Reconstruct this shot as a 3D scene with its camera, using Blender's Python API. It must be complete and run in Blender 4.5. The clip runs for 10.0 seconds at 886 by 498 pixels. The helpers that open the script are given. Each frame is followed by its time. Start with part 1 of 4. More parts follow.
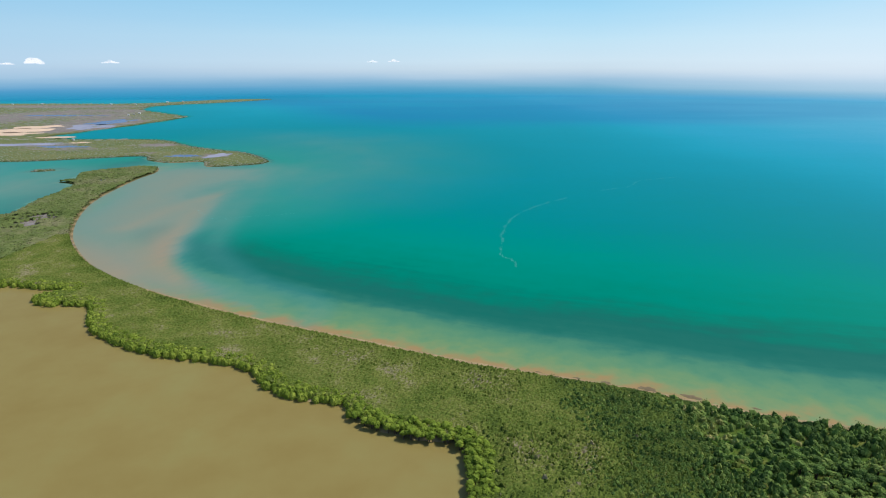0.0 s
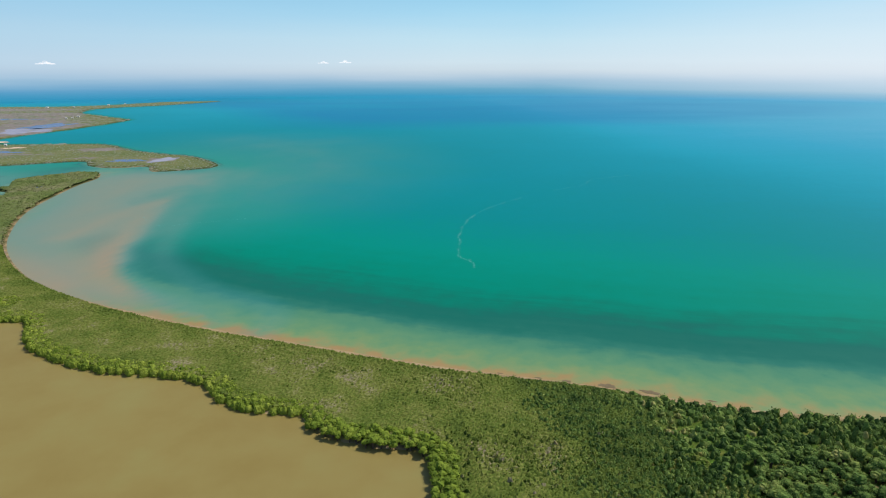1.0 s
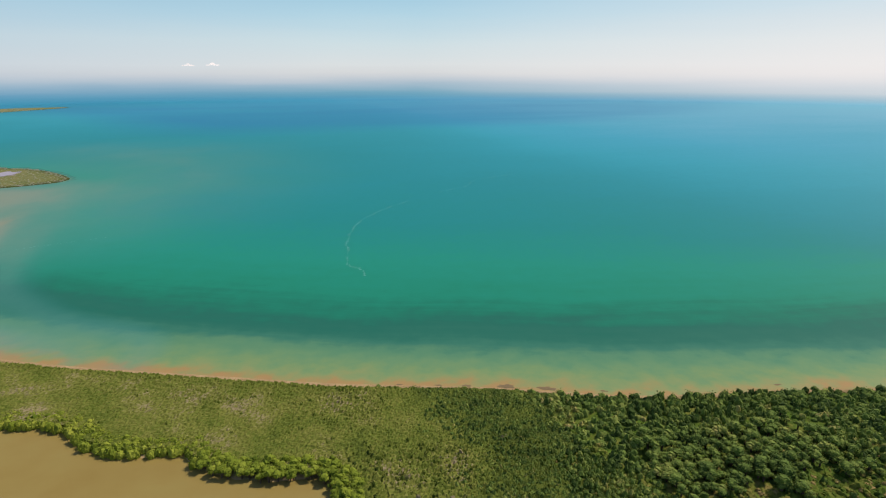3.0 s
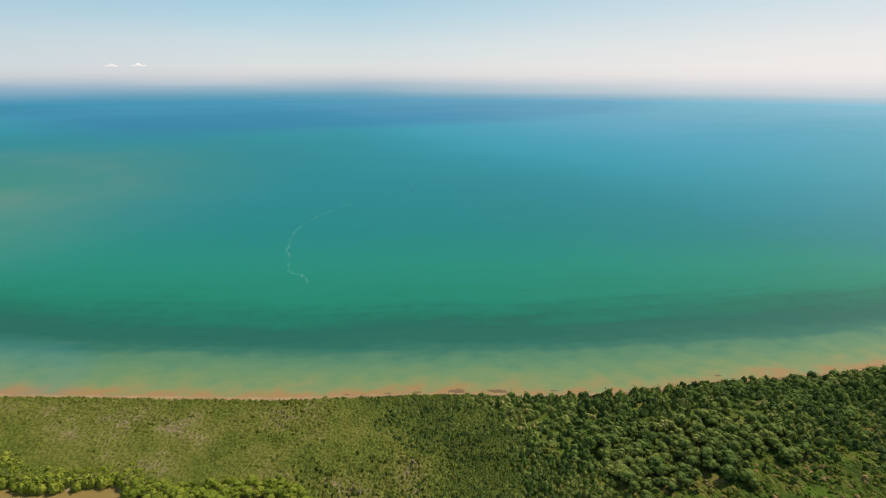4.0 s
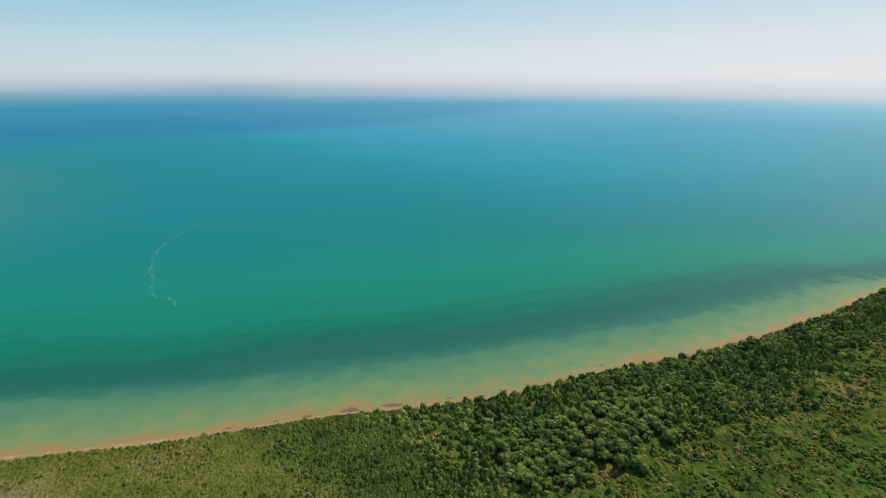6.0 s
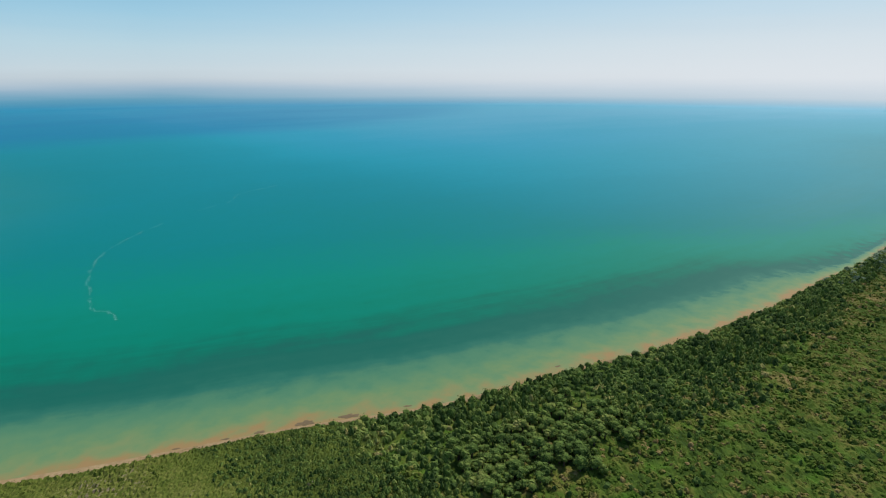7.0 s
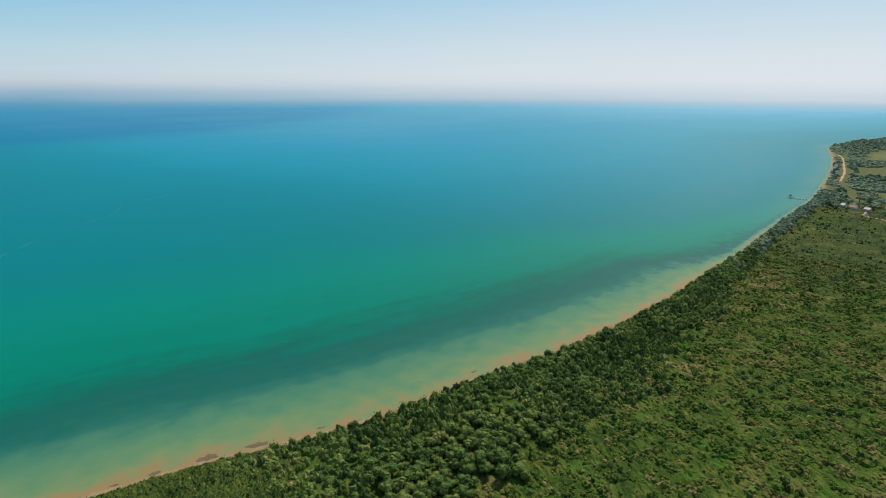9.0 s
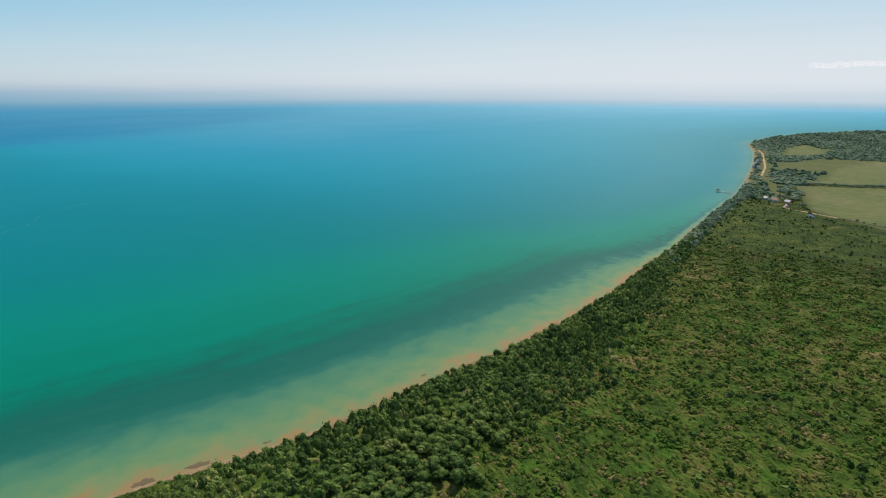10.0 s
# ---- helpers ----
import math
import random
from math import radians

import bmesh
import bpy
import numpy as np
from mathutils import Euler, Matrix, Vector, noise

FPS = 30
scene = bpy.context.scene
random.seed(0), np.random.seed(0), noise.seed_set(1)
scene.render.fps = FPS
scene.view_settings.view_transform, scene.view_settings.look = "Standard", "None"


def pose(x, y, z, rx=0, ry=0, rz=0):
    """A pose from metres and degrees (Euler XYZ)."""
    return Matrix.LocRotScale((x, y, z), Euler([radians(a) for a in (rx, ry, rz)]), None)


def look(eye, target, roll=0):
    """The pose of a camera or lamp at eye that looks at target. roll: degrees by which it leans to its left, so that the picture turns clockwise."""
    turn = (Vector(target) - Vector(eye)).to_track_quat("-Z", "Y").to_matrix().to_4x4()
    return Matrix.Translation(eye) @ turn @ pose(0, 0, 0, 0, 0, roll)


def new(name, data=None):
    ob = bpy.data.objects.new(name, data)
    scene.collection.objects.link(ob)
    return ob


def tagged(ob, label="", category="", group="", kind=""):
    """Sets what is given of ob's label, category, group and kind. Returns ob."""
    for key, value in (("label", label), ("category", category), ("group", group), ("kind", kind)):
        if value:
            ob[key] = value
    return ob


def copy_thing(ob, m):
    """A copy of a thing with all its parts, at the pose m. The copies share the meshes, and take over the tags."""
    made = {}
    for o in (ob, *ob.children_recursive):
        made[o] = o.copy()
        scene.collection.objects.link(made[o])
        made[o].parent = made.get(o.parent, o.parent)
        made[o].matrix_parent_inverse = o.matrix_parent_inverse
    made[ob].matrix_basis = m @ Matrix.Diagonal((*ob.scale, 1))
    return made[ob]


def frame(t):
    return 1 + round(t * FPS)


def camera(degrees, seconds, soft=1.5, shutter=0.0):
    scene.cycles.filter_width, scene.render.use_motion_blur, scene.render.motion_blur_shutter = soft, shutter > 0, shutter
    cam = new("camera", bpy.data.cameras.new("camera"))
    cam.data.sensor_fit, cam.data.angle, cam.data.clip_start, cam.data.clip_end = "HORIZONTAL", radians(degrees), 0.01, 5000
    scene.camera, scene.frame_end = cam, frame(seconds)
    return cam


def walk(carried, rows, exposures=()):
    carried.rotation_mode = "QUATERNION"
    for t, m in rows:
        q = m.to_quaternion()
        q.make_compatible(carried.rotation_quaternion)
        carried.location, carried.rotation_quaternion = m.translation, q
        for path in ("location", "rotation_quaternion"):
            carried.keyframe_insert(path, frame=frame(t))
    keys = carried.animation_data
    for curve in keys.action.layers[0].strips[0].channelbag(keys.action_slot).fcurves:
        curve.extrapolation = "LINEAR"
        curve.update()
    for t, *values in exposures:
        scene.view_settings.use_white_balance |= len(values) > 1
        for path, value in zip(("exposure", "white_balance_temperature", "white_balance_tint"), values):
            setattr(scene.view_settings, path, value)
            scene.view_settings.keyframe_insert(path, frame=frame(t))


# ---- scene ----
cam = camera(74.63, 10.0, soft=1.1)

# ---- the flight: level over the lagoon, drifting ahead while the view pans to the right ----
FLIGHT = [
    (0.0, 0.02, 0.01, 120.11, 72.959, -0.077, -0.000),
    (0.5, -0.32, 1.50, 120.00, 73.003, -0.064, -2.062),
    (1.0, -0.64, 3.13, 119.86, 73.078, -0.031, -4.493),
    (1.5, -0.93, 4.60, 119.90, 73.136, 0.026, -7.228),
    (2.0, -1.09, 6.52, 119.95, 73.193, 0.033, -10.160),
    (2.5, -1.22, 8.41, 120.04, 73.276, 0.016, -13.151),
    (4.0, -0.59, 15.56, 119.65, 73.444, -0.023, -21.924),
    (4.5, -0.06, 17.67, 119.65, 73.504, 0.006, -24.880),
    (5.0, 0.32, 19.76, 119.70, 73.562, 0.012, -28.046),
    (5.5, 0.84, 21.79, 119.69, 73.640, 0.035, -31.175),
    (6.0, 1.74, 23.69, 119.78, 73.701, 0.073, -34.098),
    (7.5, 4.48, 28.74, 120.46, 73.851, 0.018, -41.068),
    (8.0, 5.69, 30.61, 120.41, 73.910, 0.033, -43.303),
    (8.5, 6.95, 32.09, 120.43, 73.972, 0.022, -45.624),
    (9.0, 7.92, 33.59, 120.55, 74.005, -0.004, -48.440),
    (9.5, 8.90, 35.48, 120.43, 74.031, 0.006, -51.420),
    (10.0, 9.92, 37.20, 120.19, 74.025, 0.053, -54.364),
]
walk(cam, [(row[0], pose(*row[1:])) for row in FLIGHT],
     [(0.0, 0.10, 6050, 8), (1.2, 0.09, 6400, 10), (2.5, 0.07, 7100, 17), (4.5, 0.04, 7450, 19), (5.8, -0.03, 7000, 15), (7.5, -0.12, 6400, 10), (10.0, -0.12, 6400, 10)])

# ---- daylight ----
SUN_AZIMUTH, SUN_HEIGHT = 76.0, 50.0  # degrees clockwise from +y, degrees up
world = bpy.data.worlds.new("daylight")
scene.world = world
world.use_nodes = True
wn = world.node_tree
sky = wn.nodes.new("ShaderNodeTexSky")
sky.sky_type = "NISHITA"
sky.sun_disc = False
sky.sun_elevation, sky.sun_rotation = radians(SUN_HEIGHT), radians(SUN_AZIMUTH)
sky.air_density, sky.dust_density, sky.ozone_density = 1.0, 0.5, 2.0
wn.nodes["Background"].inputs["Strength"].default_value = 0.12
wn.links.new(sky.outputs[0], wn.nodes["Background"].inputs["Color"])

sun_data = bpy.data.lights.new("sun", "SUN")
sun_data.energy, sun_data.angle, sun_data.color = 3.6, radians(0.5), (1.0, 0.955, 0.88)
sun = new("sun", sun_data)
sun_way = Vector((math.sin(radians(SUN_AZIMUTH)) * math.cos(radians(SUN_HEIGHT)),
                  math.cos(radians(SUN_AZIMUTH)) * math.cos(radians(SUN_HEIGHT)), math.sin(radians(SUN_HEIGHT))))
sun.matrix_world = look(sun_way * 400, (0, 0, 0))


# ---- material helpers ----
def srgb(r, g, b):
    """A linear colour from 0 to 255 values."""
    return tuple(((c / 255) / 12.92 if c / 255 <= 0.04045 else ((c / 255 + 0.055) / 1.055) ** 2.4) for c in (r, g, b)) + (1.0,)


class Nodes:
    """A small node-tree writer for one material."""

    def __init__(self, name, rough=0.8, spec=0.3):
        self.mat = bpy.data.materials.new(name)
        self.mat.use_nodes = True
        self.tree = self.mat.node_tree
        self.bsdf = self.tree.nodes["Principled BSDF"]
        self.bsdf.inputs["Roughness"].default_value = rough
        self.bsdf.inputs["Specular IOR Level"].default_value = spec

    def add(self, kind, **values):
        node = self.tree.nodes.new(kind)
        for key, value in values.items():
            if key == "operation":
                node.operation = value
            elif key == "blend":
                node.data_type, node.blend_type = "RGBA", value
            else:
                node.inputs[key].default_value = value
        return node

    def link(self, out, into):
        self.tree.links.new(out, into)

    def place(self, stretch=(1, 1, 1)):
        geo = self.add("ShaderNodeNewGeometry")
        node = self.add("ShaderNodeMapping")
        node.inputs["Scale"].default_value = stretch
        self.link(geo.outputs["Position"], node.inputs["Vector"])
        return node.outputs["Vector"]

    def noise(self, size, detail=4.0, stretch=(1, 1, 1), rough=0.55):
        """Noise whose features are about size metres wide; runs from 0 to 1."""
        node = self.add("ShaderNodeTexNoise", Scale=1.0 / size, Detail=detail, Roughness=rough)
        self.link(self.place(stretch), node.inputs["Vector"])
        return node.outputs["Fac"]

    def value(self, name):
        node = self.add("ShaderNodeAttribute")
        node.attribute_name = name
        return node.outputs["Fac"]

    def ramp(self, fac, stops):
        node = self.add("ShaderNodeValToRGB")
        band = node.color_ramp
        while len(band.elements) < len(stops):
            band.elements.new(0.5)
        for element, (at, colour) in zip(band.elements, sorted(stops)):
            element.position, element.color = at, colour
        self.link(fac, node.inputs["Fac"])
        return node.outputs["Color"]

    def sums(self, a, b, operation="ADD", clamp=False):
        node = self.add("ShaderNodeMath", operation=operation)
        node.use_clamp = clamp
        for n, side in enumerate((a, b)):
            if isinstance(side, (int, float)):
                node.inputs[n].default_value = side
            else:
                self.link(side, node.inputs[n])
        return node.outputs[0]

    def span(self, value, low, high, to_low=0.0, to_high=1.0):
        node = self.add("ShaderNodeMapRange")
        for key, x in (("From Min", low), ("From Max", high), ("To Min", to_low), ("To Max", to_high)):
            node.inputs[key].default_value = x
        self.link(value, node.inputs["Value"])
        return node.outputs[0]

    def mix(self, fac, a, b, blend="MIX"):
        node = self.add("ShaderNodeMix", blend=blend)
        for side, into in ((fac, node.inputs[0]), (a, node.inputs[6]), (b, node.inputs[7])):
            if isinstance(side, (int, float, tuple)):
                into.default_value = side
            else:
                self.link(side, into)
        return node.outputs[2]

    def bump(self, height, strength, distance):
        node = self.add("ShaderNodeBump", Strength=strength, Distance=distance)
        self.link(height, node.inputs["Height"])
        self.link(node.outputs["Normal"], self.bsdf.inputs["Normal"])

    def done(self, colour):
        if isinstance(colour, tuple):
            self.bsdf.inputs["Base Color"].default_value = colour
        else:
            self.link(colour, self.bsdf.inputs["Base Color"])
        return self.mat


def plain(name, colour, rough=0.7, grain=0.25, size=0.4):
    """A painted, wooden or stony surface with stains at two scales."""
    n = Nodes(name, rough)
    stain = n.sums(n.noise(size, 5.0), n.noise(size * 7, 3.0), "MULTIPLY")
    dark = tuple(c * (1 - grain) for c in colour[:3]) + (1.0,)
    return n.done(n.mix(n.span(stain, 0.12, 0.42), dark, colour))


def foliage(name, stops, patch=14.0, gloss=0.12, fresh=None):
    """Leaves: the tone of each plant, patches of the ground and single leaf clumps each shift the colour."""
    n = Nodes(name, 0.9, gloss)
    island = n.add("ShaderNodeNewGeometry").outputs["Random Per Island"]
    tone = n.sums(n.value("tone"), n.sums(n.span(n.noise(patch, 3.0), 0.3, 0.7, -0.22, 0.22), n.sums(n.span(island, 0, 1, -0.26, 0.26), n.span(n.add("ShaderNodeObjectInfo").outputs["Random"], 0, 1, -0.1, 0.1))), clamp=True)
    colour = n.ramp(tone, stops)
    if fresh:  # here and there the young growth is brighter
        colour = n.mix(n.span(n.noise(10, 3.0), 0.56, 0.7, 0.0, 0.7), colour, fresh)
    n.done(colour)
    glow = n.add("ShaderNodeBsdfTranslucent")
    n.link(colour, glow.inputs["Color"])
    both = n.add("ShaderNodeMixShader", Fac=0.26)
    n.link(n.bsdf.outputs[0], both.inputs[1])
    n.link(glow.outputs[0], both.inputs[2])
    n.link(both.outputs[0], n.tree.nodes["Material Output"].inputs["Surface"])
    return n.mat


# ---- materials ----
def water_surface(n, colour, rough, most):
    """Coloured water under a thin, wind-ruffled reflection that grows towards the far view."""
    diffuse = n.add("ShaderNodeBsdfDiffuse")
    gloss = n.add("ShaderNodeBsdfGlossy", Roughness=rough)
    edge = n.add("ShaderNodeFresnel", IOR=1.33)
    n.link(colour, diffuse.inputs["Color"])
    both = n.add("ShaderNodeMixShader")
    n.link(n.span(edge.outputs[0], 0.02, 0.9, 0.01, most), both.inputs["Fac"])
    n.link(diffuse.outputs[0], both.inputs[1])
    n.link(gloss.outputs[0], both.inputs[2])
    n.link(both.outputs[0], n.tree.nodes["Material Output"].inputs["Surface"])
    return n.mat


def sea_material():
    n = Nodes("sea water")
    off = n.value("off")

    def drift(along, across, detail=4.0):
        """Noise drawn out along the shore: features so many metres long and wide; runs from about -1 to 1."""
        both = n.add("ShaderNodeCombineXYZ")
        n.link(n.sums(n.value("along"), 1.0 / along, "MULTIPLY"), both.inputs[0])
        n.link(n.sums(off, 1.0 / across, "MULTIPLY"), both.inputs[1])
        node = n.add("ShaderNodeTexNoise", Scale=1.0, Detail=detail, Roughness=0.55)
        n.link(both.outputs[0], node.inputs["Vector"])
        return n.span(node.outputs["Fac"], 0.3, 0.7, -1.0, 1.0)

    wide = n.span(n.noise(170, 4.0, (0.45, 1, 1)), 0.25, 0.75, -0.024, 0.024)
    fine = n.span(n.noise(24, 5.0, (0.4, 1.2, 1)), 0.25, 0.75, -0.008, 0.008)
    puffs = n.sums(n.span(off, 3, 36, 0.07, 0.01), n.span(n.noise(11, 4.0), 0.32, 0.68, -1.0, 1.0), "MULTIPLY")
    streaks = n.sums(n.sums(n.span(off, 25, 60, 0.0, 1.0), n.value("streaky"), "MULTIPLY"), n.sums(n.span(off, 90, 190, 0.022, 0.0), drift(120, 11), "MULTIPLY"), "MULTIPLY")
    reach = n.sums(n.sums(n.value("reach"), n.sums(puffs, streaks)), n.sums(wide, fine), clamp=True)
    # the outermost stops are paled: haze over the far sea, put into the colour
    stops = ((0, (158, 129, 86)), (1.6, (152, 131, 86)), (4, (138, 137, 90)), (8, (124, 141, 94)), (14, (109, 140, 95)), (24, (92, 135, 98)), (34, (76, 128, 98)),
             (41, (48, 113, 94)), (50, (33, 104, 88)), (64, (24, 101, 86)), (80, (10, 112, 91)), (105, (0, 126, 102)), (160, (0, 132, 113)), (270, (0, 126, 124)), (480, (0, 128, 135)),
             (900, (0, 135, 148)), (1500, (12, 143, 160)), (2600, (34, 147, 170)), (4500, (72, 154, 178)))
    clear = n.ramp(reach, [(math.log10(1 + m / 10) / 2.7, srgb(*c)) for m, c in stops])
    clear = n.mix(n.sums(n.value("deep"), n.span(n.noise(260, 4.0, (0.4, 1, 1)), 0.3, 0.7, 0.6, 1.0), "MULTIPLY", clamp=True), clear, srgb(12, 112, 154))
    silt = n.sums(n.value("silt"), n.span(n.noise(70, 4.0, (1, 0.5, 1)), 0.3, 0.7, 0.84, 1.16), "MULTIPLY", clamp=True)
    muddy = n.ramp(silt, [(0.0, srgb(26, 134, 138)), (0.25, srgb(80, 138, 130)), (0.5, srgb(114, 137, 121)), (0.8, srgb(138, 135, 113)), (1.0, srgb(158, 138, 112))])
    shallow = n.mix(n.span(silt, 0.05, 0.5), clear, muddy)
    loam = n.sums(n.value("plume"), n.span(n.noise(30, 5.0, (1, 0.6, 1)), 0.3, 0.7, 0.75, 1.1), "MULTIPLY", clamp=True)
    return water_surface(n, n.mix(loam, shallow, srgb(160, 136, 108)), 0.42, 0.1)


def lagoon_material():
    n = Nodes("lagoon water")
    swirl = n.sums(n.noise(90, 4.0), n.noise(20, 3.0))
    colour = n.ramp(n.span(swirl, 0.6, 1.4), [(0.0, srgb(134, 114, 62)), (0.5, srgb(140, 123, 70)), (1.0, srgb(142, 131, 77))])
    return water_surface(n, colour, 0.15, 0.2)


def ground_material():
    n = Nodes("ground", 0.95, 0.1)
    patch = n.sums(n.noise(30, 5.0), n.noise(4, 5.0))
    soil = n.ramp(n.span(patch, 0.6, 1.4), [(0.0, srgb(34, 48, 14)), (0.35, srgb(50, 64, 18)), (0.6, srgb(64, 66, 28)), (1.0, srgb(88, 78, 44))])
    field = n.ramp(n.span(n.sums(n.noise(60, 4.0), n.noise(9, 4.0)), 0.6, 1.4), [(0.0, srgb(86, 102, 54)), (0.5, srgb(110, 114, 66)), (1.0, srgb(132, 122, 82))])
    mud = n.ramp(n.span(patch, 0.6, 1.4), [(0.0, srgb(112, 106, 94)), (0.6, srgb(134, 122, 112)), (1.0, srgb(152, 146, 148))])
    sand = n.ramp(n.span(n.sums(n.noise(7, 5.0), n.noise(1.2, 4.0)), 0.6, 1.4), [(0.0, srgb(140, 116, 81)), (0.5, srgb(157, 133, 96)), (1.0, srgb(178, 154, 115))])
    c = n.mix(n.sums(n.value("field"), 0.0, clamp=True), soil, field)
    ragged = n.span(n.noise(12, 5.0), 0.3, 0.7, -0.35, 0.35)
    mud_here = n.span(n.sums(n.value("mud"), ragged), 0.35, 0.6)
    c = n.mix(mud_here, c, mud)
    c = n.mix(n.sums(n.value("sand"), 0.0, clamp=True), c, sand)
    n.bump(n.noise(1.5, 4.0), 0.5, 0.4)
    return n.done(c)


def haze_material():
    """The far sea and the haze over it, painted as a glow that thins upwards into the sky."""
    n = Nodes("distant haze")
    height = n.add("ShaderNodeSeparateXYZ")
    n.link(n.place(), height.inputs[0])
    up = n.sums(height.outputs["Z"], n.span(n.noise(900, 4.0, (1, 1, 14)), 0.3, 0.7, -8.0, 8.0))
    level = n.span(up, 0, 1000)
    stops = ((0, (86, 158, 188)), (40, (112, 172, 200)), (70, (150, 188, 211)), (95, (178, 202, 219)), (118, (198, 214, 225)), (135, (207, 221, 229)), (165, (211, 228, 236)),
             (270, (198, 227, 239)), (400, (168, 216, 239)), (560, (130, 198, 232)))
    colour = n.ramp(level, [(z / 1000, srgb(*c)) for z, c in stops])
    # the painted glow is whiter on the sun's side
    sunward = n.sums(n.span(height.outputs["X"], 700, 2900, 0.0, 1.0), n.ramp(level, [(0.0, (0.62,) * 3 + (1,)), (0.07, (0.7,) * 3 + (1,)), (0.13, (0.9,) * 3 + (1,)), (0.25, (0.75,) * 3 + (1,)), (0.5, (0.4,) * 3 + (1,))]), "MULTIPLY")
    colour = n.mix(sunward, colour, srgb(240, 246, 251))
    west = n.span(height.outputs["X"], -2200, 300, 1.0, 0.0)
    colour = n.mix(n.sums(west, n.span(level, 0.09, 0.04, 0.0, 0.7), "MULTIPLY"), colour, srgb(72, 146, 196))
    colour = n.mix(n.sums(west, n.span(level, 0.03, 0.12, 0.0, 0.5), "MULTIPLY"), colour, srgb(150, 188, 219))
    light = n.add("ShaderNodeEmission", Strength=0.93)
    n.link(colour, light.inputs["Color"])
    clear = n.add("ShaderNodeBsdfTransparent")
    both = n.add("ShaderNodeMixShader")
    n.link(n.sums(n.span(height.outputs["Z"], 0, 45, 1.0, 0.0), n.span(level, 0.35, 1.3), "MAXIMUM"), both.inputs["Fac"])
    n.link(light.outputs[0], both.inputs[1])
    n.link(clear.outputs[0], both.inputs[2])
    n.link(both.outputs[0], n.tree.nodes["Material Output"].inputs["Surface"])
    return n.mat


SEA, LAGOON, GROUND, HAZE = sea_material(), lagoon_material(), ground_material(), haze_material()
FOREST_LEAF = foliage("forest leaves", [(0.0, srgb(66, 87, 43)), (0.4, srgb(109, 133, 62)), (0.75, srgb(148, 157, 80)), (1.0, srgb(178, 165, 102))])
MANGROVE_LEAF = foliage("mangrove leaves", [(0.0, srgb(82, 102, 32)), (0.5, srgb(126, 142, 48)), (1.0, srgb(158, 166, 66))])
SCRUB_LEAF = foliage("scrub leaves", [(0.0, srgb(68, 84, 34)), (0.4, srgb(103, 117, 46)), (0.75, srgb(127, 131, 62)), (1.0, srgb(156, 143, 110))], 11.0)
MARSH_LEAF = foliage("marsh leaves", [(0.0, srgb(53, 76, 27)), (0.35, srgb(87, 111, 38)), (0.65, srgb(118, 122, 54)), (1.0, srgb(159, 138, 87))], 9.0, fresh=srgb(88, 129, 37))
# olive scrub greyed to carry the haze over the far island and spits
HAZED_SCRUB_LEAF = foliage("hazed scrub leaves", [(0.0, srgb(114, 126, 94)), (0.5, srgb(132, 140, 110)), (1.0, srgb(154, 149, 130))], 40.0)
# wood green made paler and bluer, the haze of distance mixed into it
HAZED_HEAD_LEAF = foliage("hazed headland leaves", [(0.0, srgb(98, 120, 92)), (0.5, srgb(122, 141, 108)), (1.0, srgb(148, 157, 126))], 60.0)
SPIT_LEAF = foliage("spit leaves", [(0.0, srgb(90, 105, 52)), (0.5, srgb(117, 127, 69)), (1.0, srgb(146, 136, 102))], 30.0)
MEADOW_LEAF = foliage("far marsh leaves", [(0.0, srgb(56, 74, 32)), (0.4, srgb(88, 102, 42)), (0.7, srgb(112, 114, 54)), (1.0, srgb(146, 132, 84))], 14.0)
BARK = plain("bark", srgb(92, 78, 64), 0.9, 0.4, 0.2)


# ---- plan ----
def glide(points, step):
    """A smooth line through the control points, with a point about every step metres."""
    p = np.array(points, float)
    p = np.vstack([2 * p[0] - p[1], p, 2 * p[-1] - p[-2]])
    out = []
    for a, b, c, d in zip(p, p[1:], p[2:], p[3:]):
        count = max(2, int(np.hypot(*(c - b)) / step))
        t = np.linspace(0, 1, count, endpoint=False)[:, None]
        out.append(0.5 * (2 * b + (c - a) * t + (2 * a - 5 * b + 4 * c - d) * t**2 + (3 * b - a - 3 * c + d) * t**3))
    return np.vstack(out + [p[-2:-1]])


def inside(xy, poly):
    """Which of the places lie inside the closed outline."""
    x, y = xy[:, 0], xy[:, 1]
    result = np.zeros(len(xy), bool)
    for (x0, y0), (x1, y1) in zip(poly, np.roll(poly, -1, 0)):
        if y0 != y1:
            result ^= ((y0 > y) != (y1 > y)) & (x < (x1 - x0) * (y - y0) / (y1 - y0) + x0)
    return result


def gap(xy, line, closed=True):
    """The distance from each place to the line."""
    best = np.full(len(xy), 1e18)
    ends = np.roll(line, -1, 0) if closed else line[1:]
    for a, b in zip(line, ends):
        d = b - a
        size = d @ d
        if size < 1e-9:
            continue
        px, py = xy[:, 0] - a[0], xy[:, 1] - a[1]
        t = np.clip((px * d[0] + py * d[1]) / size, 0, 1)
        np.minimum(best, (px - t * d[0]) ** 2 + (py - t * d[1]) ** 2, out=best)
    return np.sqrt(best)


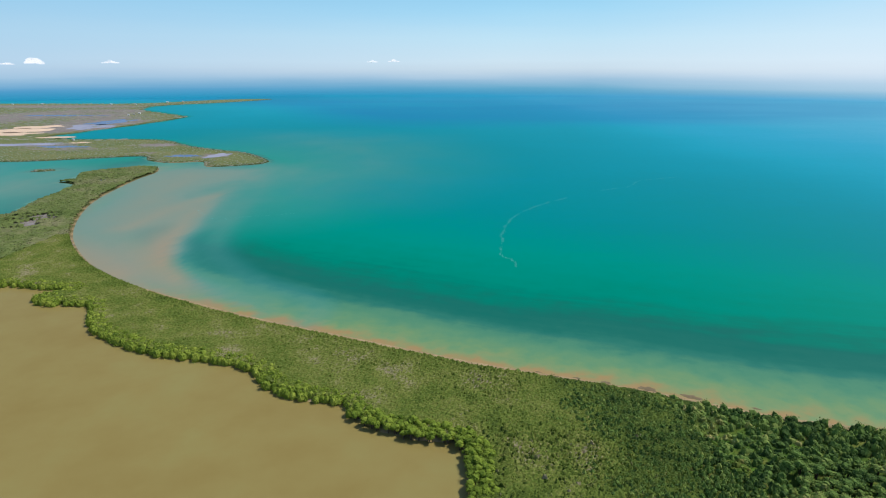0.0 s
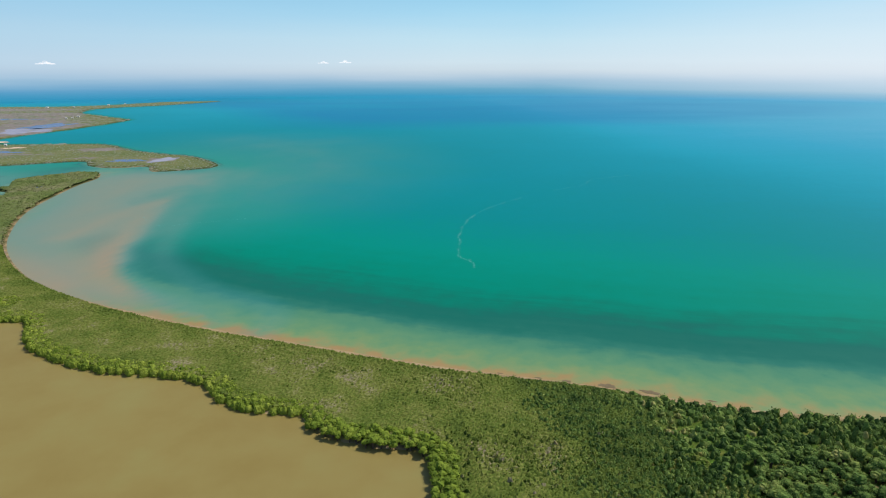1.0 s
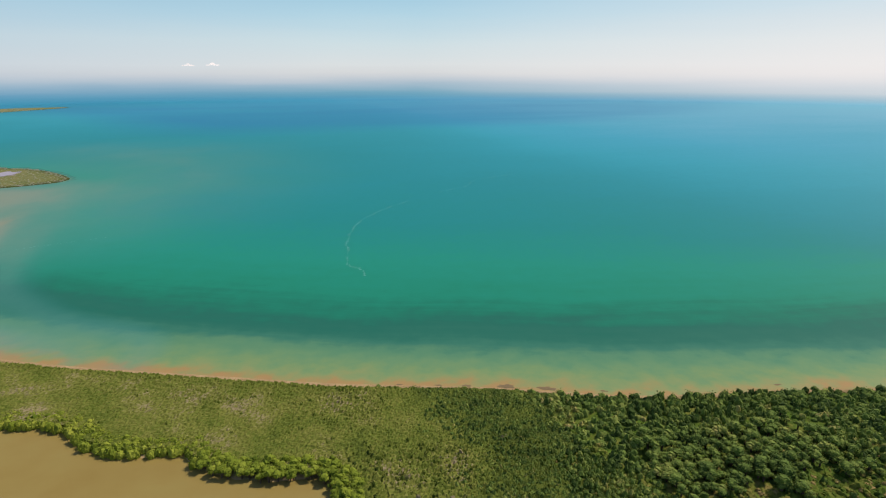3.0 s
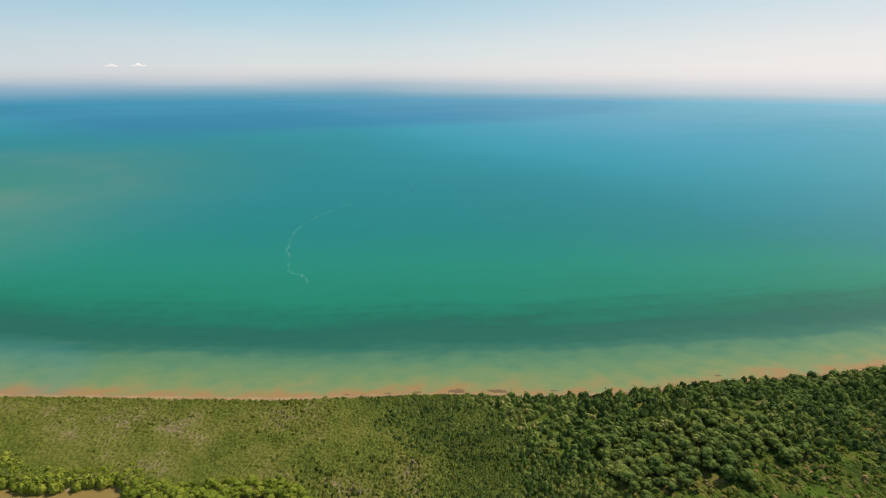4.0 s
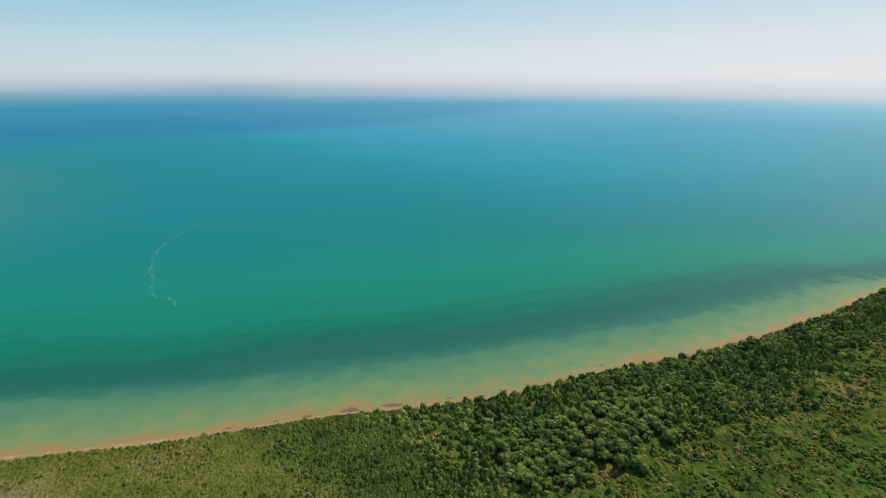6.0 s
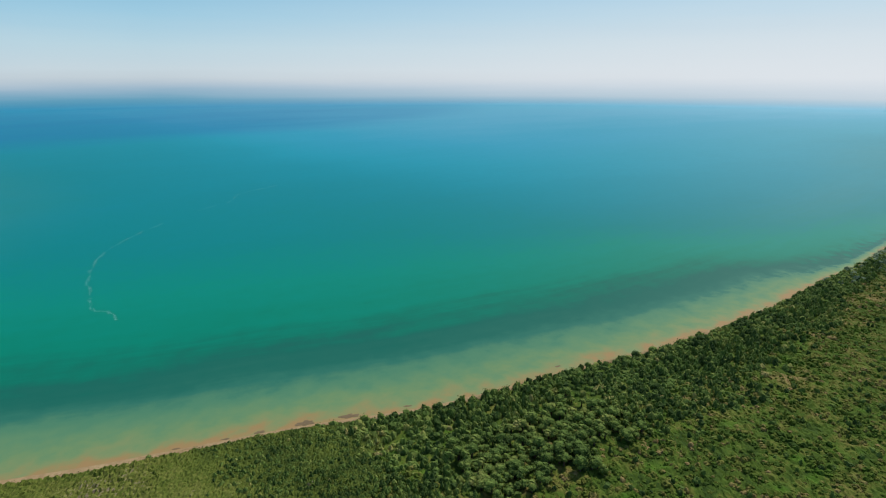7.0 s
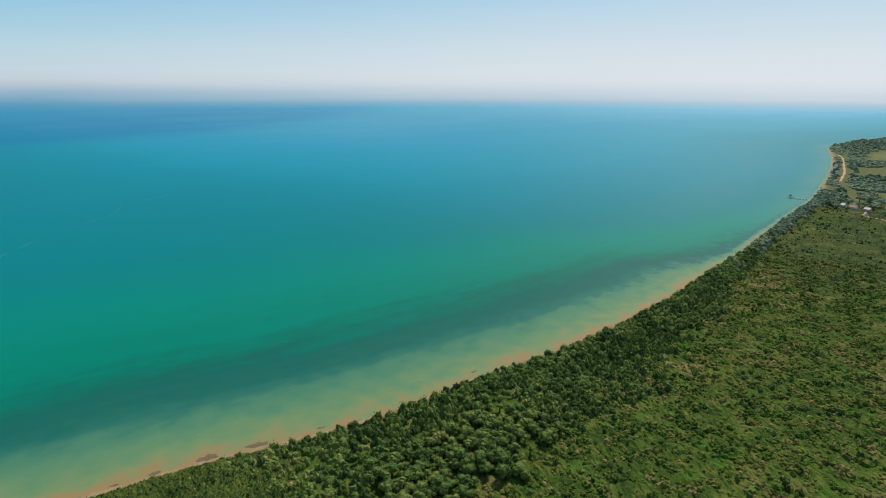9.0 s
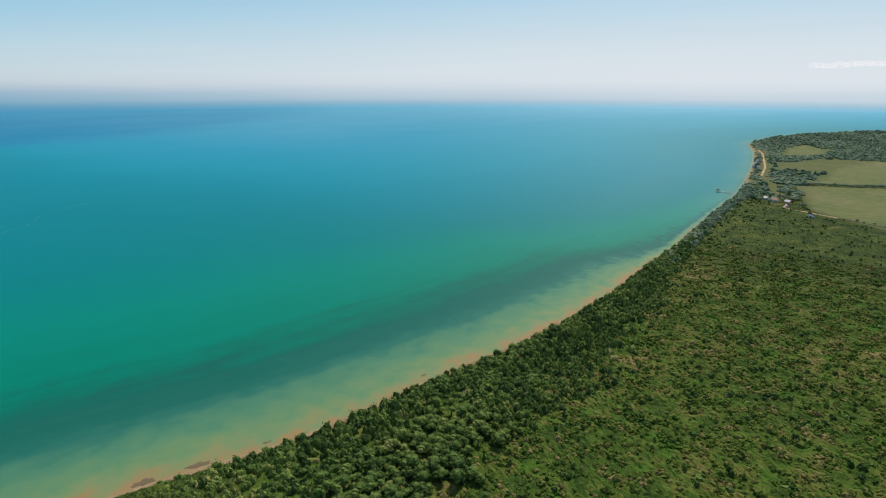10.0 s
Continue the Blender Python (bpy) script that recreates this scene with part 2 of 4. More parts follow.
BAY_SHORE = [(-365, 745), (-353, 710), (-353, 669), (-346, 607), (-334, 544), (-315, 491), (-288, 435), (-261, 394), (-231, 358), (-206, 335),
             (-161, 302), (-103, 270), (-42, 243), (9, 221), (32, 213), (76, 200), (119, 183), (150, 175), (190, 167), (235, 156), (277, 150), (340, 144)]
CAPE_SHORE = [(340, 144), (408, 144), (461, 140), (496, 142), (567, 143), (658, 143), (741, 144), (923, 160), (1065, 177), (1204, 198), (1309, 220), (1422, 224), (1608, 181), (1802, 76), (1860, -20),
              (1900, -388), (1950, -1100)]
STRAIT_SHORE = [(-700, 240), (-520, 330), (-448, 416), (-379, 483), (-387, 538), (-393, 592), (-406, 632), (-431, 644), (-420, 658), (-437, 699), (-415, 727), (-392, 750), (-365, 745)]
LAGOON_SHORE = [(40, -60), (24, 40), (11, 106), (9, 142), (8, 163), (1, 169), (-12, 171), (-24, 177), (-34, 185), (-38, 193), (-49, 194), (-62, 199), (-71, 206), (-78, 216),
                (-92, 223), (-112, 228), (-131, 233), (-153, 245), (-169, 257), (-178, 270), (-188, 287), (-213, 288), (-222, 298), (-210, 309), (-234, 313), (-256, 316), (-310, 301)]
ISLAND_SHORE = [(-900, 700), (-745, 789), (-607, 796), (-552, 807), (-489, 836), (-437, 853), (-412, 813), (-371, 789), (-330, 799), (-308, 757), (-265, 769), (-240, 799),
                (-295, 885), (-363, 930), (-429, 981), (-486, 1046), (-551, 1072), (-673, 1070), (-745, 1116), (-738, 1159), (-732, 1226), (-705, 1358), (-692, 1590), (-732, 1662),
                (-818, 1745), (-951, 1897), (-1006, 2071), (-971, 2191), (-867, 2331), (-748, 2630), (-951, 2579), (-1138, 2283), (-1454, 2250), (-1971, 2255)]

coast = np.vstack([glide(BAY_SHORE, 7)[:-1], glide(CAPE_SHORE, 25)])
strait = glide(STRAIT_SHORE, 9)
MAINLAND = np.vstack([coast, [(2000, -3000), (-2600, -3000), (-2600, 100)], strait[:-1]])
LAGOON_LINE = np.vstack([glide(LAGOON_SHORE, 4), [(-420, 180), (-420, -160), (-100, -220)]])
ISLAND = np.vstack([glide(ISLAND_SHORE, 14), [(-2900, 1900), (-2900, 700)]])
ISLET = glide([(-510, 714), (-512, 730), (-500, 736), (-487, 730), (-489, 719), (-510, 714)], 5)[:-1]


def signed(xy, outline):
    """The distance to an outline, positive inside it."""
    return np.where(inside(xy, outline), 1, -1) * gap(xy, outline)


def land(xy):
    """How far each place lies inland (positive) or out in the water (negative), in metres."""
    d = np.minimum(signed(xy, MAINLAND), -signed(xy, LAGOON_LINE))
    return np.maximum(d, np.maximum(signed(xy, ISLAND), signed(xy, ISLET)))


FIELD_A = np.array([(805, 94), (767, 80), (718, 79), (664, 68), (629, 33), (603, 3), (586, -81), (816, -155), (864, 7), (841, 71)], float)
FIELD_B = np.array([(845, 81), (874, 76), (1023, 67), (1145, 21), (1164, -123), (906, -136), (876, 6)], float)
FIELD_C = np.array([(1164, 144), (1246, 154), (1368, 136), (1279, 84), (1183, 96)], float)


def soft_inside(xy, outline, edge):
    return np.clip(0.5 + np.where(inside(xy, outline), 1, -1) * gap(xy, outline) / edge, 0, 1)


# ---- sheets ----
def stretch(*runs):
    """Grid lines: runs of (start, stop, step)."""
    return np.unique(np.round(np.concatenate([np.arange(a, b + 0.01, s) for a, b, s in runs]), 3))


def sheet(name, xs, ys, heights, material, values, keep=None):
    """One level sheet with a height and named values at each crossing of the grid lines; keep: the crossings to keep."""
    gx, gy = np.meshgrid(xs, ys)
    verts = np.stack([gx.ravel(), gy.ravel(), heights], 1).astype(np.float32)
    n, m = len(xs), len(ys)
    corner = (np.arange(m - 1)[:, None] * n + np.arange(n - 1)).ravel()
    faces = np.stack([corner, corner + 1, corner + n + 1, corner + n], 1)
    if keep is not None:
        faces = faces[keep[faces].all(1)]
    mesh = solid(name, verts, faces, material)
    for key, data in values.items():
        mesh.attributes.new(key, "FLOAT", "POINT").data.foreach_set("value", np.asarray(data, np.float32))
    return new(name, mesh)


def solid(name, verts, faces, material, smooth=True):
    """A mesh from arrays of corners and of equal-sided faces."""
    mesh = bpy.data.meshes.new(name)
    mesh.vertices.add(len(verts))
    mesh.vertices.foreach_set("co", np.ascontiguousarray(verts, np.float32).ravel())
    count, sides = faces.shape
    mesh.loops.add(count * sides)
    mesh.loops.foreach_set("vertex_index", np.ascontiguousarray(faces, np.int32).ravel())
    mesh.polygons.add(count)
    mesh.polygons.foreach_set("loop_start", np.arange(count, dtype=np.int32) * sides)
    mesh.polygons.foreach_set("loop_total", np.full(count, sides, np.int32))
    mesh.polygons.foreach_set("use_smooth", np.full(count, smooth))
    mesh.materials.append(material)
    mesh.update(calc_edges=True)
    mesh.validate()
    return mesh


GRID_X = stretch((-4900, -3000, 240), (-3000, -1000, 70), (-1000, -420, 14), (-420, -250, 8), (-250, 400, 5), (400, 700, 10), (700, 1400, 16), (1400, 3000, 80), (3000, 4900, 240))
GRID_Y = stretch((-4900, -1000, 300), (-1000, -200, 60), (-200, 60, 12), (60, 420, 5), (420, 900, 8), (900, 1300, 14), (1300, 2700, 30), (2700, 4900, 180))
gx, gy = np.meshgrid(GRID_X, GRID_Y)
AT = np.stack([gx.ravel(), gy.ravel()], 1)
def lumps(xy, centres):
    """A sum of soft round patches: (x, y, width along, width across, turn, strength)."""
    total = np.zeros(len(xy))
    for x, y, a, b, turn, strength in centres:
        c, s = math.cos(radians(turn)), math.sin(radians(turn))
        dx, dy = xy[:, 0] - x, xy[:, 1] - y
        total += strength * np.exp(-(((dx * c + dy * s) / a) ** 2 + ((dy * c - dx * s) / b) ** 2))
    return total


main_in, lagoon_in, isle_in = signed(AT, MAINLAND), signed(AT, LAGOON_LINE), np.maximum(signed(AT, ISLAND), signed(AT, ISLET))
inland = np.maximum(np.minimum(main_in, -lagoon_in), isle_in)
shore_gap = gap(AT, coast, False)


def along_shore(xy, line):
    """How far along the line its nearest place lies, in metres."""
    best, along = np.full(len(xy), 1e18), np.zeros(len(xy))
    start = 0.0
    for a, b in zip(line, line[1:]):
        d = b - a
        size = math.hypot(*d)
        t = np.clip(((xy - a) @ d) / size**2, 0, 1)
        away = ((xy - a - t[:, None] * d) ** 2).sum(1)
        along = np.where(away < best, start + t * size, along)
        best = np.minimum(best, away)
        start += size
    return along


sand_run = np.interp(AT[:, 0], [-320, -200, -140, 30, 70, 110, 170, 800, 900], [0.7, 2.0, 5.5, 6.0, 4.0, 2.6, 2.0, 1.4, 1.6])
ground_z = np.where(-lagoon_in < main_in, np.clip((0.6 - lagoon_in) * 0.5, -2.5, 0.9), np.clip((np.maximum(main_in, isle_in) + sand_run) * 0.11, -4.0, 0.9))

# bare sand on the beach; diggings on the far island
beach_width = np.interp(AT[:, 0], [-400, -150, 0, 140, 200, 700, 860, 1200], [0.8, 1.2, 2.0, 1.5, 1.0, 1.0, 1.6, 2.0])
sand = np.where(shore_gap < 60, np.clip(1.6 - inland / beach_width, 0, 1), 0)
DIGGINGS = [(-885, 1290, 62, 46, 30, 1.8), (-870, 1215, 70, 60, 20, 1.8), (-850, 1145, 60, 60, 20, 1.8), (-718, 1100, 36, 14, 12, 1.6), (-625, 1010, 20, 12, 10, 1.4), (-775, 1130, 40, 12, 0, 1.0)]
ROAD_A = glide([(1217, 194), (1162, 179), (1062, 163), (976, 150), (912, 144), (868, 139), (824, 125), (776, 114), (716, 96), (688, 90)], 12)
ROAD_B = glide([(673, 91), (660, 84), (655, 70), (648, 60), (640, 43), (632, 31), (614, -8), (603, -82)], 8)
MUDFLATS = [(-340, 469, 26, 44, 20, 1.0), (-280, 400, 16, 34, 30, 0.7), (-410, 769, 22, 14, 30, 0.7), (-382, 656, 14, 26, 10, 0.8), (-336, 855, 24, 26, 0, 1.0),
            (-474, 981, 40, 24, 0, 1.0), (-448, 883, 30, 12, 0, 0.7), (-589, 923, 90, 30, 0, 0.6), (-678, 981, 90, 30, 0, 0.8), (-801, 1251, 90, 60, 0, 1.0), (-778, 1404, 60, 70, 0, 0.9),
            (-857, 1465, 60, 120, 0, 0.7), (-938, 1641, 50, 100, 0, 0.6), (-1126, 1633, 90, 200, 0, 0.8), (-972, 1845, 120, 60, 0, 0.7), (-1271, 1403, 160, 200, 0, 0.8), (-1330, 2057, 250, 60, 0, 0.8)]
mud = lumps(AT, MUDFLATS)
# far island ground is greyed with mud and field tones, for haze over it
mud = mud + np.clip(isle_in / 30, 0, 1) * np.clip((AT[:, 1] - 1000) / 200, 0, 0.32)
field = np.maximum.reduce([soft_inside(AT, f, 14) for f in (FIELD_A, FIELD_B, FIELD_C)] + [np.clip(isle_in / 12, 0, 1), np.clip((AT[:, 0] - 700) / 60, 0, 0.7)])
ground = tagged(sheet("ground", GRID_X, GRID_Y, ground_z, GROUND, {"sand": sand, "mud": mud, "field": field}),
                "low green and sandy coastal ground with marsh, fields and bare mud", "ground", kind="structure")

# offshore reach sets the water's colour; the far island has only a thin pale rim
rim = np.where(isle_in > -6, 30.0, 640.0 - 2.0 * isle_in)
strait_rim = np.where((AT[:, 0] < -340) & (AT[:, 1] < 800), 260.0, 1e9)
steep = np.interp(AT[:, 0], [120, 260, 380, 530, 800], [1.0, 1.08, 1.4, 2.3, 3.2])  # the shallows narrow towards the headland
out = np.minimum(np.minimum(np.maximum(shore_gap - sand_run * 0.9, 0) * steep, rim), np.where(main_in > -1, 0, strait_rim))
out = out + np.interp(AT[:, 0], [380, 650, 1000], [0, 130, 420]) * np.clip((shore_gap - 3) / 10, 0, 1)  # no weed beds off the headland
reach = np.log10(1 + out / 10) / 2.7
silt = lumps(AT, [(-215, 365, 55, 30, -45, 0.4), (-262, 450, 70, 110, -20, 0.31), (-285, 570, 50, 100, 20, 0.27), (-290, 700, 90, 80, 0, 0.26),
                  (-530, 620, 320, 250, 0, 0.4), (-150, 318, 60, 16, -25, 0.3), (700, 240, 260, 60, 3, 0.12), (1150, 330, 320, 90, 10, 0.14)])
CLOUDY = np.array([(-420, 1230), (-230, 1240), (-10, 1140), (40, 880), (20, 690), (-50, 580), (-130, 530), (-230, 640), (-240, 820), (-420, 1000)], float)
silt = silt + 0.23 * np.clip(0.5 + signed(AT, CLOUDY) / 300, 0, 1)  # a wide cloud of fine silt outside the bay
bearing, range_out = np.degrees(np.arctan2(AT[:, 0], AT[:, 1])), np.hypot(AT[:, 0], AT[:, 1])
plume = glide([(-188, 385), (-203, 414), (-204, 446), (-216, 494), (-231, 564), (-227, 598), (-200, 625)], 10)
# a plume of reddish silt in the head of the bay, sharp on its seaward side
PLUME_EDGE = glide([(-232, 640), (-219, 578), (-215, 515), (-207, 459), (-202, 438), (-198, 414), (-192, 392), (-183, 373), (-174, 355), (-160, 337), (-143, 316), (-122, 297), (-95, 279)], 8)
PLUME = np.vstack([PLUME_EDGE, [(-120, 250), (-230, 320), (-400, 420), (-400, 640)]])
edge_gap = gap(AT, PLUME_EDGE, False)
in_plume = np.where(inside(AT, PLUME), 1, -1) * edge_gap
loam = np.clip(in_plume / 10 + 0.5, 0, 1) * np.maximum(0.95 * np.exp(-edge_gap / 30), 0.8 * np.exp(-shore_gap / 30) * np.clip((450 - AT[:, 1]) / 90, 0, 1)) * np.clip((545 - AT[:, 1]) / 140, 0.1, 1) * np.clip((AT[:, 1] - 282) / 60, 0, 1)
loam = loam + 0.25 * np.exp(-((gap(AT, glide([(-255, 446), (-251, 473), (-246, 511), (-237, 551), (-209, 598), (-172, 617)], 10), False)) / 12) ** 2) * (in_plume > 5)
silt = silt + (0.12 * np.exp(-(edge_gap / 12) ** 2) + 0.16 * np.exp(-(((edge_gap - 30) / 11) ** 2))) * (in_plume <= 0) * np.clip((560 - AT[:, 1]) / 150, 0.2, 1)
# the sea floor drops away far out; the brink is sharpest off the bay
BRINK = glide([(-3200, 2100), (-1900, 2330), (-1100, 2400), (-640, 2080), (-420, 1760), (-270, 1440), (-110, 1340), (100, 1345), (320, 1385), (620, 1410), (1000, 1500), (1700, 1900), (2600, 2700)], 60)
beyond = np.where(inside(AT, np.vstack([BRINK, [(4000, 9000), (-4000, 9000)]])), 1, -1) * gap(AT, BRINK, False)
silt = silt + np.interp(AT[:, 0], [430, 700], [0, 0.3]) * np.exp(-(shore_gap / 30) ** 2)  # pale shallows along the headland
silt = silt + 0.2 * np.exp(-(gap(AT, plume, False) / 12) ** 2) * np.clip((660 - AT[:, 1]) / 200, 0, 1)  # a drifting streak of silt
# the deep blue is weakened eastwards and far out
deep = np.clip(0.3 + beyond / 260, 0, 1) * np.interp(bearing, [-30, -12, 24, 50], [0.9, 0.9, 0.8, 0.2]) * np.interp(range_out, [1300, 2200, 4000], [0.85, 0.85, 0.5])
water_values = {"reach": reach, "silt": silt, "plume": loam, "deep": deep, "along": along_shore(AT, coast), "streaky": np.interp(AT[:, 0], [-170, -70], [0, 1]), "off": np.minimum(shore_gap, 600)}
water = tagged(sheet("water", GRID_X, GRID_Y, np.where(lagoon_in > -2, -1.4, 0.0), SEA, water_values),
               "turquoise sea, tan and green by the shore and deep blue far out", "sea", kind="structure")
LX, LY = stretch((-424, 60, 4)), stretch((-224, 332, 4))
lagoon_xy = np.stack([a.ravel() for a in np.meshgrid(LX, LY)], 1)
lagoon = tagged(sheet("water_lagoon", LX, LY, np.full(len(lagoon_xy), 0.02), LAGOON, {}, keep=signed(lagoon_xy, LAGOON_LINE) > -6.5),
                "still olive-brown lagoon water behind the mangroves", "lagoon", kind="structure")


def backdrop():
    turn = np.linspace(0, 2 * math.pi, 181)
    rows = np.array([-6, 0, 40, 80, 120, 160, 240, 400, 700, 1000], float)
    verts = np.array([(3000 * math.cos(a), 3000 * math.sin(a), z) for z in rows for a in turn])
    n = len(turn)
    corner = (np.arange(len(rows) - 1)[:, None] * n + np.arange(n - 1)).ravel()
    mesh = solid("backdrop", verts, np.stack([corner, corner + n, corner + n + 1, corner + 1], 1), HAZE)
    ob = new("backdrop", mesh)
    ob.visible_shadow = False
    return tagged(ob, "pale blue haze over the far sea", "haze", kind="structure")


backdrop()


# ---- plants ----
def ball(rings, low=-0.35):
    """Corners and triangles of a round core; a small one is open below."""
    bm = bmesh.new()
    bmesh.ops.create_icosphere(bm, subdivisions=rings, radius=1.0)
    v = np.array([p.co[:] for p in bm.verts])
    f = np.array([[p.index for p in t.verts] for t in bm.faces if rings > 2 or t.calc_center_median().z > low])
    bm.free()
    used = np.unique(f)
    return v[used], np.searchsorted(used, f)


CORES = {1: ball(1), 2: ball(2), "dome": ball(2, 0.05)}


def clump(rng, rings, leaves, leaf, lumpy=0.25, flat=0.75):
    """One crown of width 2: a lumpy core under many small leaf sprays, as corners and triangles."""
    v, f = CORES[rings]
    bumps = rng.normal(size=(7, 3))
    bumps /= np.linalg.norm(bumps, axis=1)[:, None]

    def swell(d):
        return 1 + lumpy * (np.max(d @ bumps.T, axis=1) - 0.7) + lumpy * 0.5 * np.sin(3 * d @ bumps[0] * 2)

    core = v * (swell(v) * 0.78 * rng.uniform(0.86, 1.1, len(v)))[:, None]
    d = rng.normal(size=(leaves, 3))
    d[:, 2] = np.abs(d[:, 2]) * 0.9 - 0.25
    d /= np.linalg.norm(d, axis=1)[:, None]
    at = d * (swell(d) * rng.uniform(0.74, 1.08, leaves))[:, None]
    face = d + (0, 0, 0.5) + rng.normal(size=(leaves, 3)) * 0.7
    face /= np.linalg.norm(face, axis=1)[:, None]
    side = np.cross(face, rng.normal(size=(leaves, 3)))
    side /= np.linalg.norm(side, axis=1)[:, None]
    over = np.cross(face, side)
    size = (leaf * rng.uniform(0.6, 1.35, leaves))[:, None]
    quad = np.stack([at - side * size, at - over * size * 0.7, at + side * size, at + over * size * 0.7], 1).reshape(-1, 3)
    base = len(core) + np.arange(leaves)[:, None] * 4
    tris = np.vstack([f, base + [0, 1, 2], base + [0, 2, 3]])
    verts = np.vstack([core, quad])
    verts[:, 2] *= flat
    return verts, tris


def kinds(seed, count, *how, **more):
    rng = np.random.default_rng(seed)
    return [clump(rng, *how, **more) for _ in range(count)]


def thicket(name, xy, wide, high, tone, shapes, material, label, category, seed, base=0.3, sink=0.35):
    """Many plants as one mesh: each is a turned and scaled crown that stands on the ground."""
    rng = np.random.default_rng(seed)
    pick = rng.integers(0, len(shapes), len(xy))
    turn = rng.uniform(0, 2 * math.pi, len(xy))
    all_v, all_f, all_t, offset = [], [], [], 0
    for k, (v, f) in enumerate(shapes):
        here = np.flatnonzero(pick == k)
        if not len(here):
            continue
        c, s = np.cos(turn[here])[:, None], np.sin(turn[here])[:, None]
        w, h = wide[here][:, None] / 2, high[here][:, None]
        low = v[:, 2].min()
        rise = v[:, 2].max() - low
        x = xy[here, :1] + (v[:, 0] * c - v[:, 1] * s) * w
        y = xy[here, 1:] + (v[:, 0] * s + v[:, 1] * c) * w
        z = base + ((v[:, 2] - low) / rise * (1 + sink) - sink) * h
        all_v.append(np.stack([x, y, z], 2).reshape(-1, 3))
        all_f.append((f[None] + (np.arange(len(here)) * len(v))[:, None, None]).reshape(-1, 3) + offset)
        all_t.append(np.repeat(tone[here], len(v)))
        offset += len(here) * len(v)
    mesh = solid(name, np.vstack(all_v), np.vstack(all_f), material, smooth=False)
    mesh.attributes.new("tone", "FLOAT", "POINT").data.foreach_set("value", np.concatenate(all_t).astype(np.float32))
    return tagged(new(name, mesh), label, category, kind="stuff")


def heaps(seed, count, leaves, leaf):
    """Crowns of width 2, each a heap of round boughs of uneven size about one that stands highest."""
    r = np.random.default_rng(seed)
    shapes = []
    for _ in range(count):
        verts, faces, offset = [], [], 0
        boughs = r.integers(2, 4)
        for k in range(boughs + 1):
            a = 6.28 * k / boughs + r.uniform(-0.6, 0.6)
            size, reach_out, rise = (r.uniform(0.6, 0.8), 0.12, r.uniform(0.1, 0.25)) if k == 0 else (r.uniform(0.36, 0.6), r.uniform(0.4, 0.6), r.uniform(0.0, 0.25))
            v, f = clump(r, "dome" if k else 2, leaves // (boughs + 1), leaf / size, 0.3, 0.95)
            verts.append(v * size + (reach_out * math.cos(a), reach_out * math.sin(a), rise))
            faces.append(f + offset)
            offset += len(v)
        shapes.append((np.vstack(verts), np.vstack(faces)))
    return shapes


def scatter(x0, x1, y0, y1, step, seed):
    """Places on a shaken grid."""
    rng = np.random.default_rng(seed)
    x, y = np.meshgrid(np.arange(x0, x1, step), np.arange(y0, y1, step))
    xy = np.stack([x.ravel(), y.ravel()], 1)
    return xy + rng.uniform(-0.9, 0.9, xy.shape) * step


def waves(xy, size, seed):
    """A smooth random field from 0 to 1."""
    rng = np.random.default_rng(seed)
    total = np.zeros(len(xy))
    for _ in range(9):
        way = rng.normal(size=2) / size * 2.2
        total += np.sin(xy @ way + rng.uniform(0, 6.3))
    return np.clip(0.5 + total / 8, 0, 1)


# where the tall coastal wood ends inland, and where it begins along the shore
def wood_depth(x):
    return np.interp(x, [36, 50, 82, 92, 100, 110, 135, 160, 200, 230, 270, 320, 400, 490, 650, 720, 900, 1700], [0, 4, 8, 44, 66, 66, 56, 48, 50, 43, 37, 30, 16, 11, 9, 16, 70, 160])


def part(name, mesh, parent, label=""):
    ob = new(name, mesh)
    ob.parent = parent
    return tagged(ob, label)


def tube(rings, sides=6):
    """Corners and faces of a tapered limb through rings of (x, y, z, radius)."""
    verts = [(x + r * math.cos(a), y + r * math.sin(a), z) for x, y, z, r in rings for a in np.linspace(0, 2 * math.pi, sides, endpoint=False)]
    faces = [(k * sides + i, k * sides + (i + 1) % sides, (k + 1) * sides + (i + 1) % sides, (k + 1) * sides + i) for k in range(len(rings) - 1) for i in range(sides)]
    return np.array(verts), np.array(faces)


def limbs(name, rng, high, spread, stems):
    """Stems that lean out and fork towards the crown, as one mesh."""
    verts, faces, offset = [], [], 0
    for k in range(stems):
        a = 2 * math.pi * k / stems + rng.uniform(-0.4, 0.4)
        r = 0.05 * high / math.sqrt(stems) + 0.03
        out = spread * rng.uniform(0.5, 1.0)
        runs = [[(0.05 * math.cos(a), 0.05 * math.sin(a), -0.4, r * 1.5), (0.2 * out * math.cos(a), 0.2 * out * math.sin(a), high * 0.4, r), (out * math.cos(a), out * math.sin(a), high * 0.82, r * 0.35)]]
        b = a + rng.uniform(0.5, 1.1)
        runs.append([(0.2 * out * math.cos(a), 0.2 * out * math.sin(a), high * 0.4, r * 0.8), (out * 0.7 * math.cos(b), out * 0.7 * math.sin(b), high * 0.85, r * 0.3)])
        for run in runs:
            v, f = tube(run)
            verts.append(v)
            faces.append(f + offset)
            offset += len(v)
    return solid(name, np.vstack(verts), np.vstack(faces), BARK)


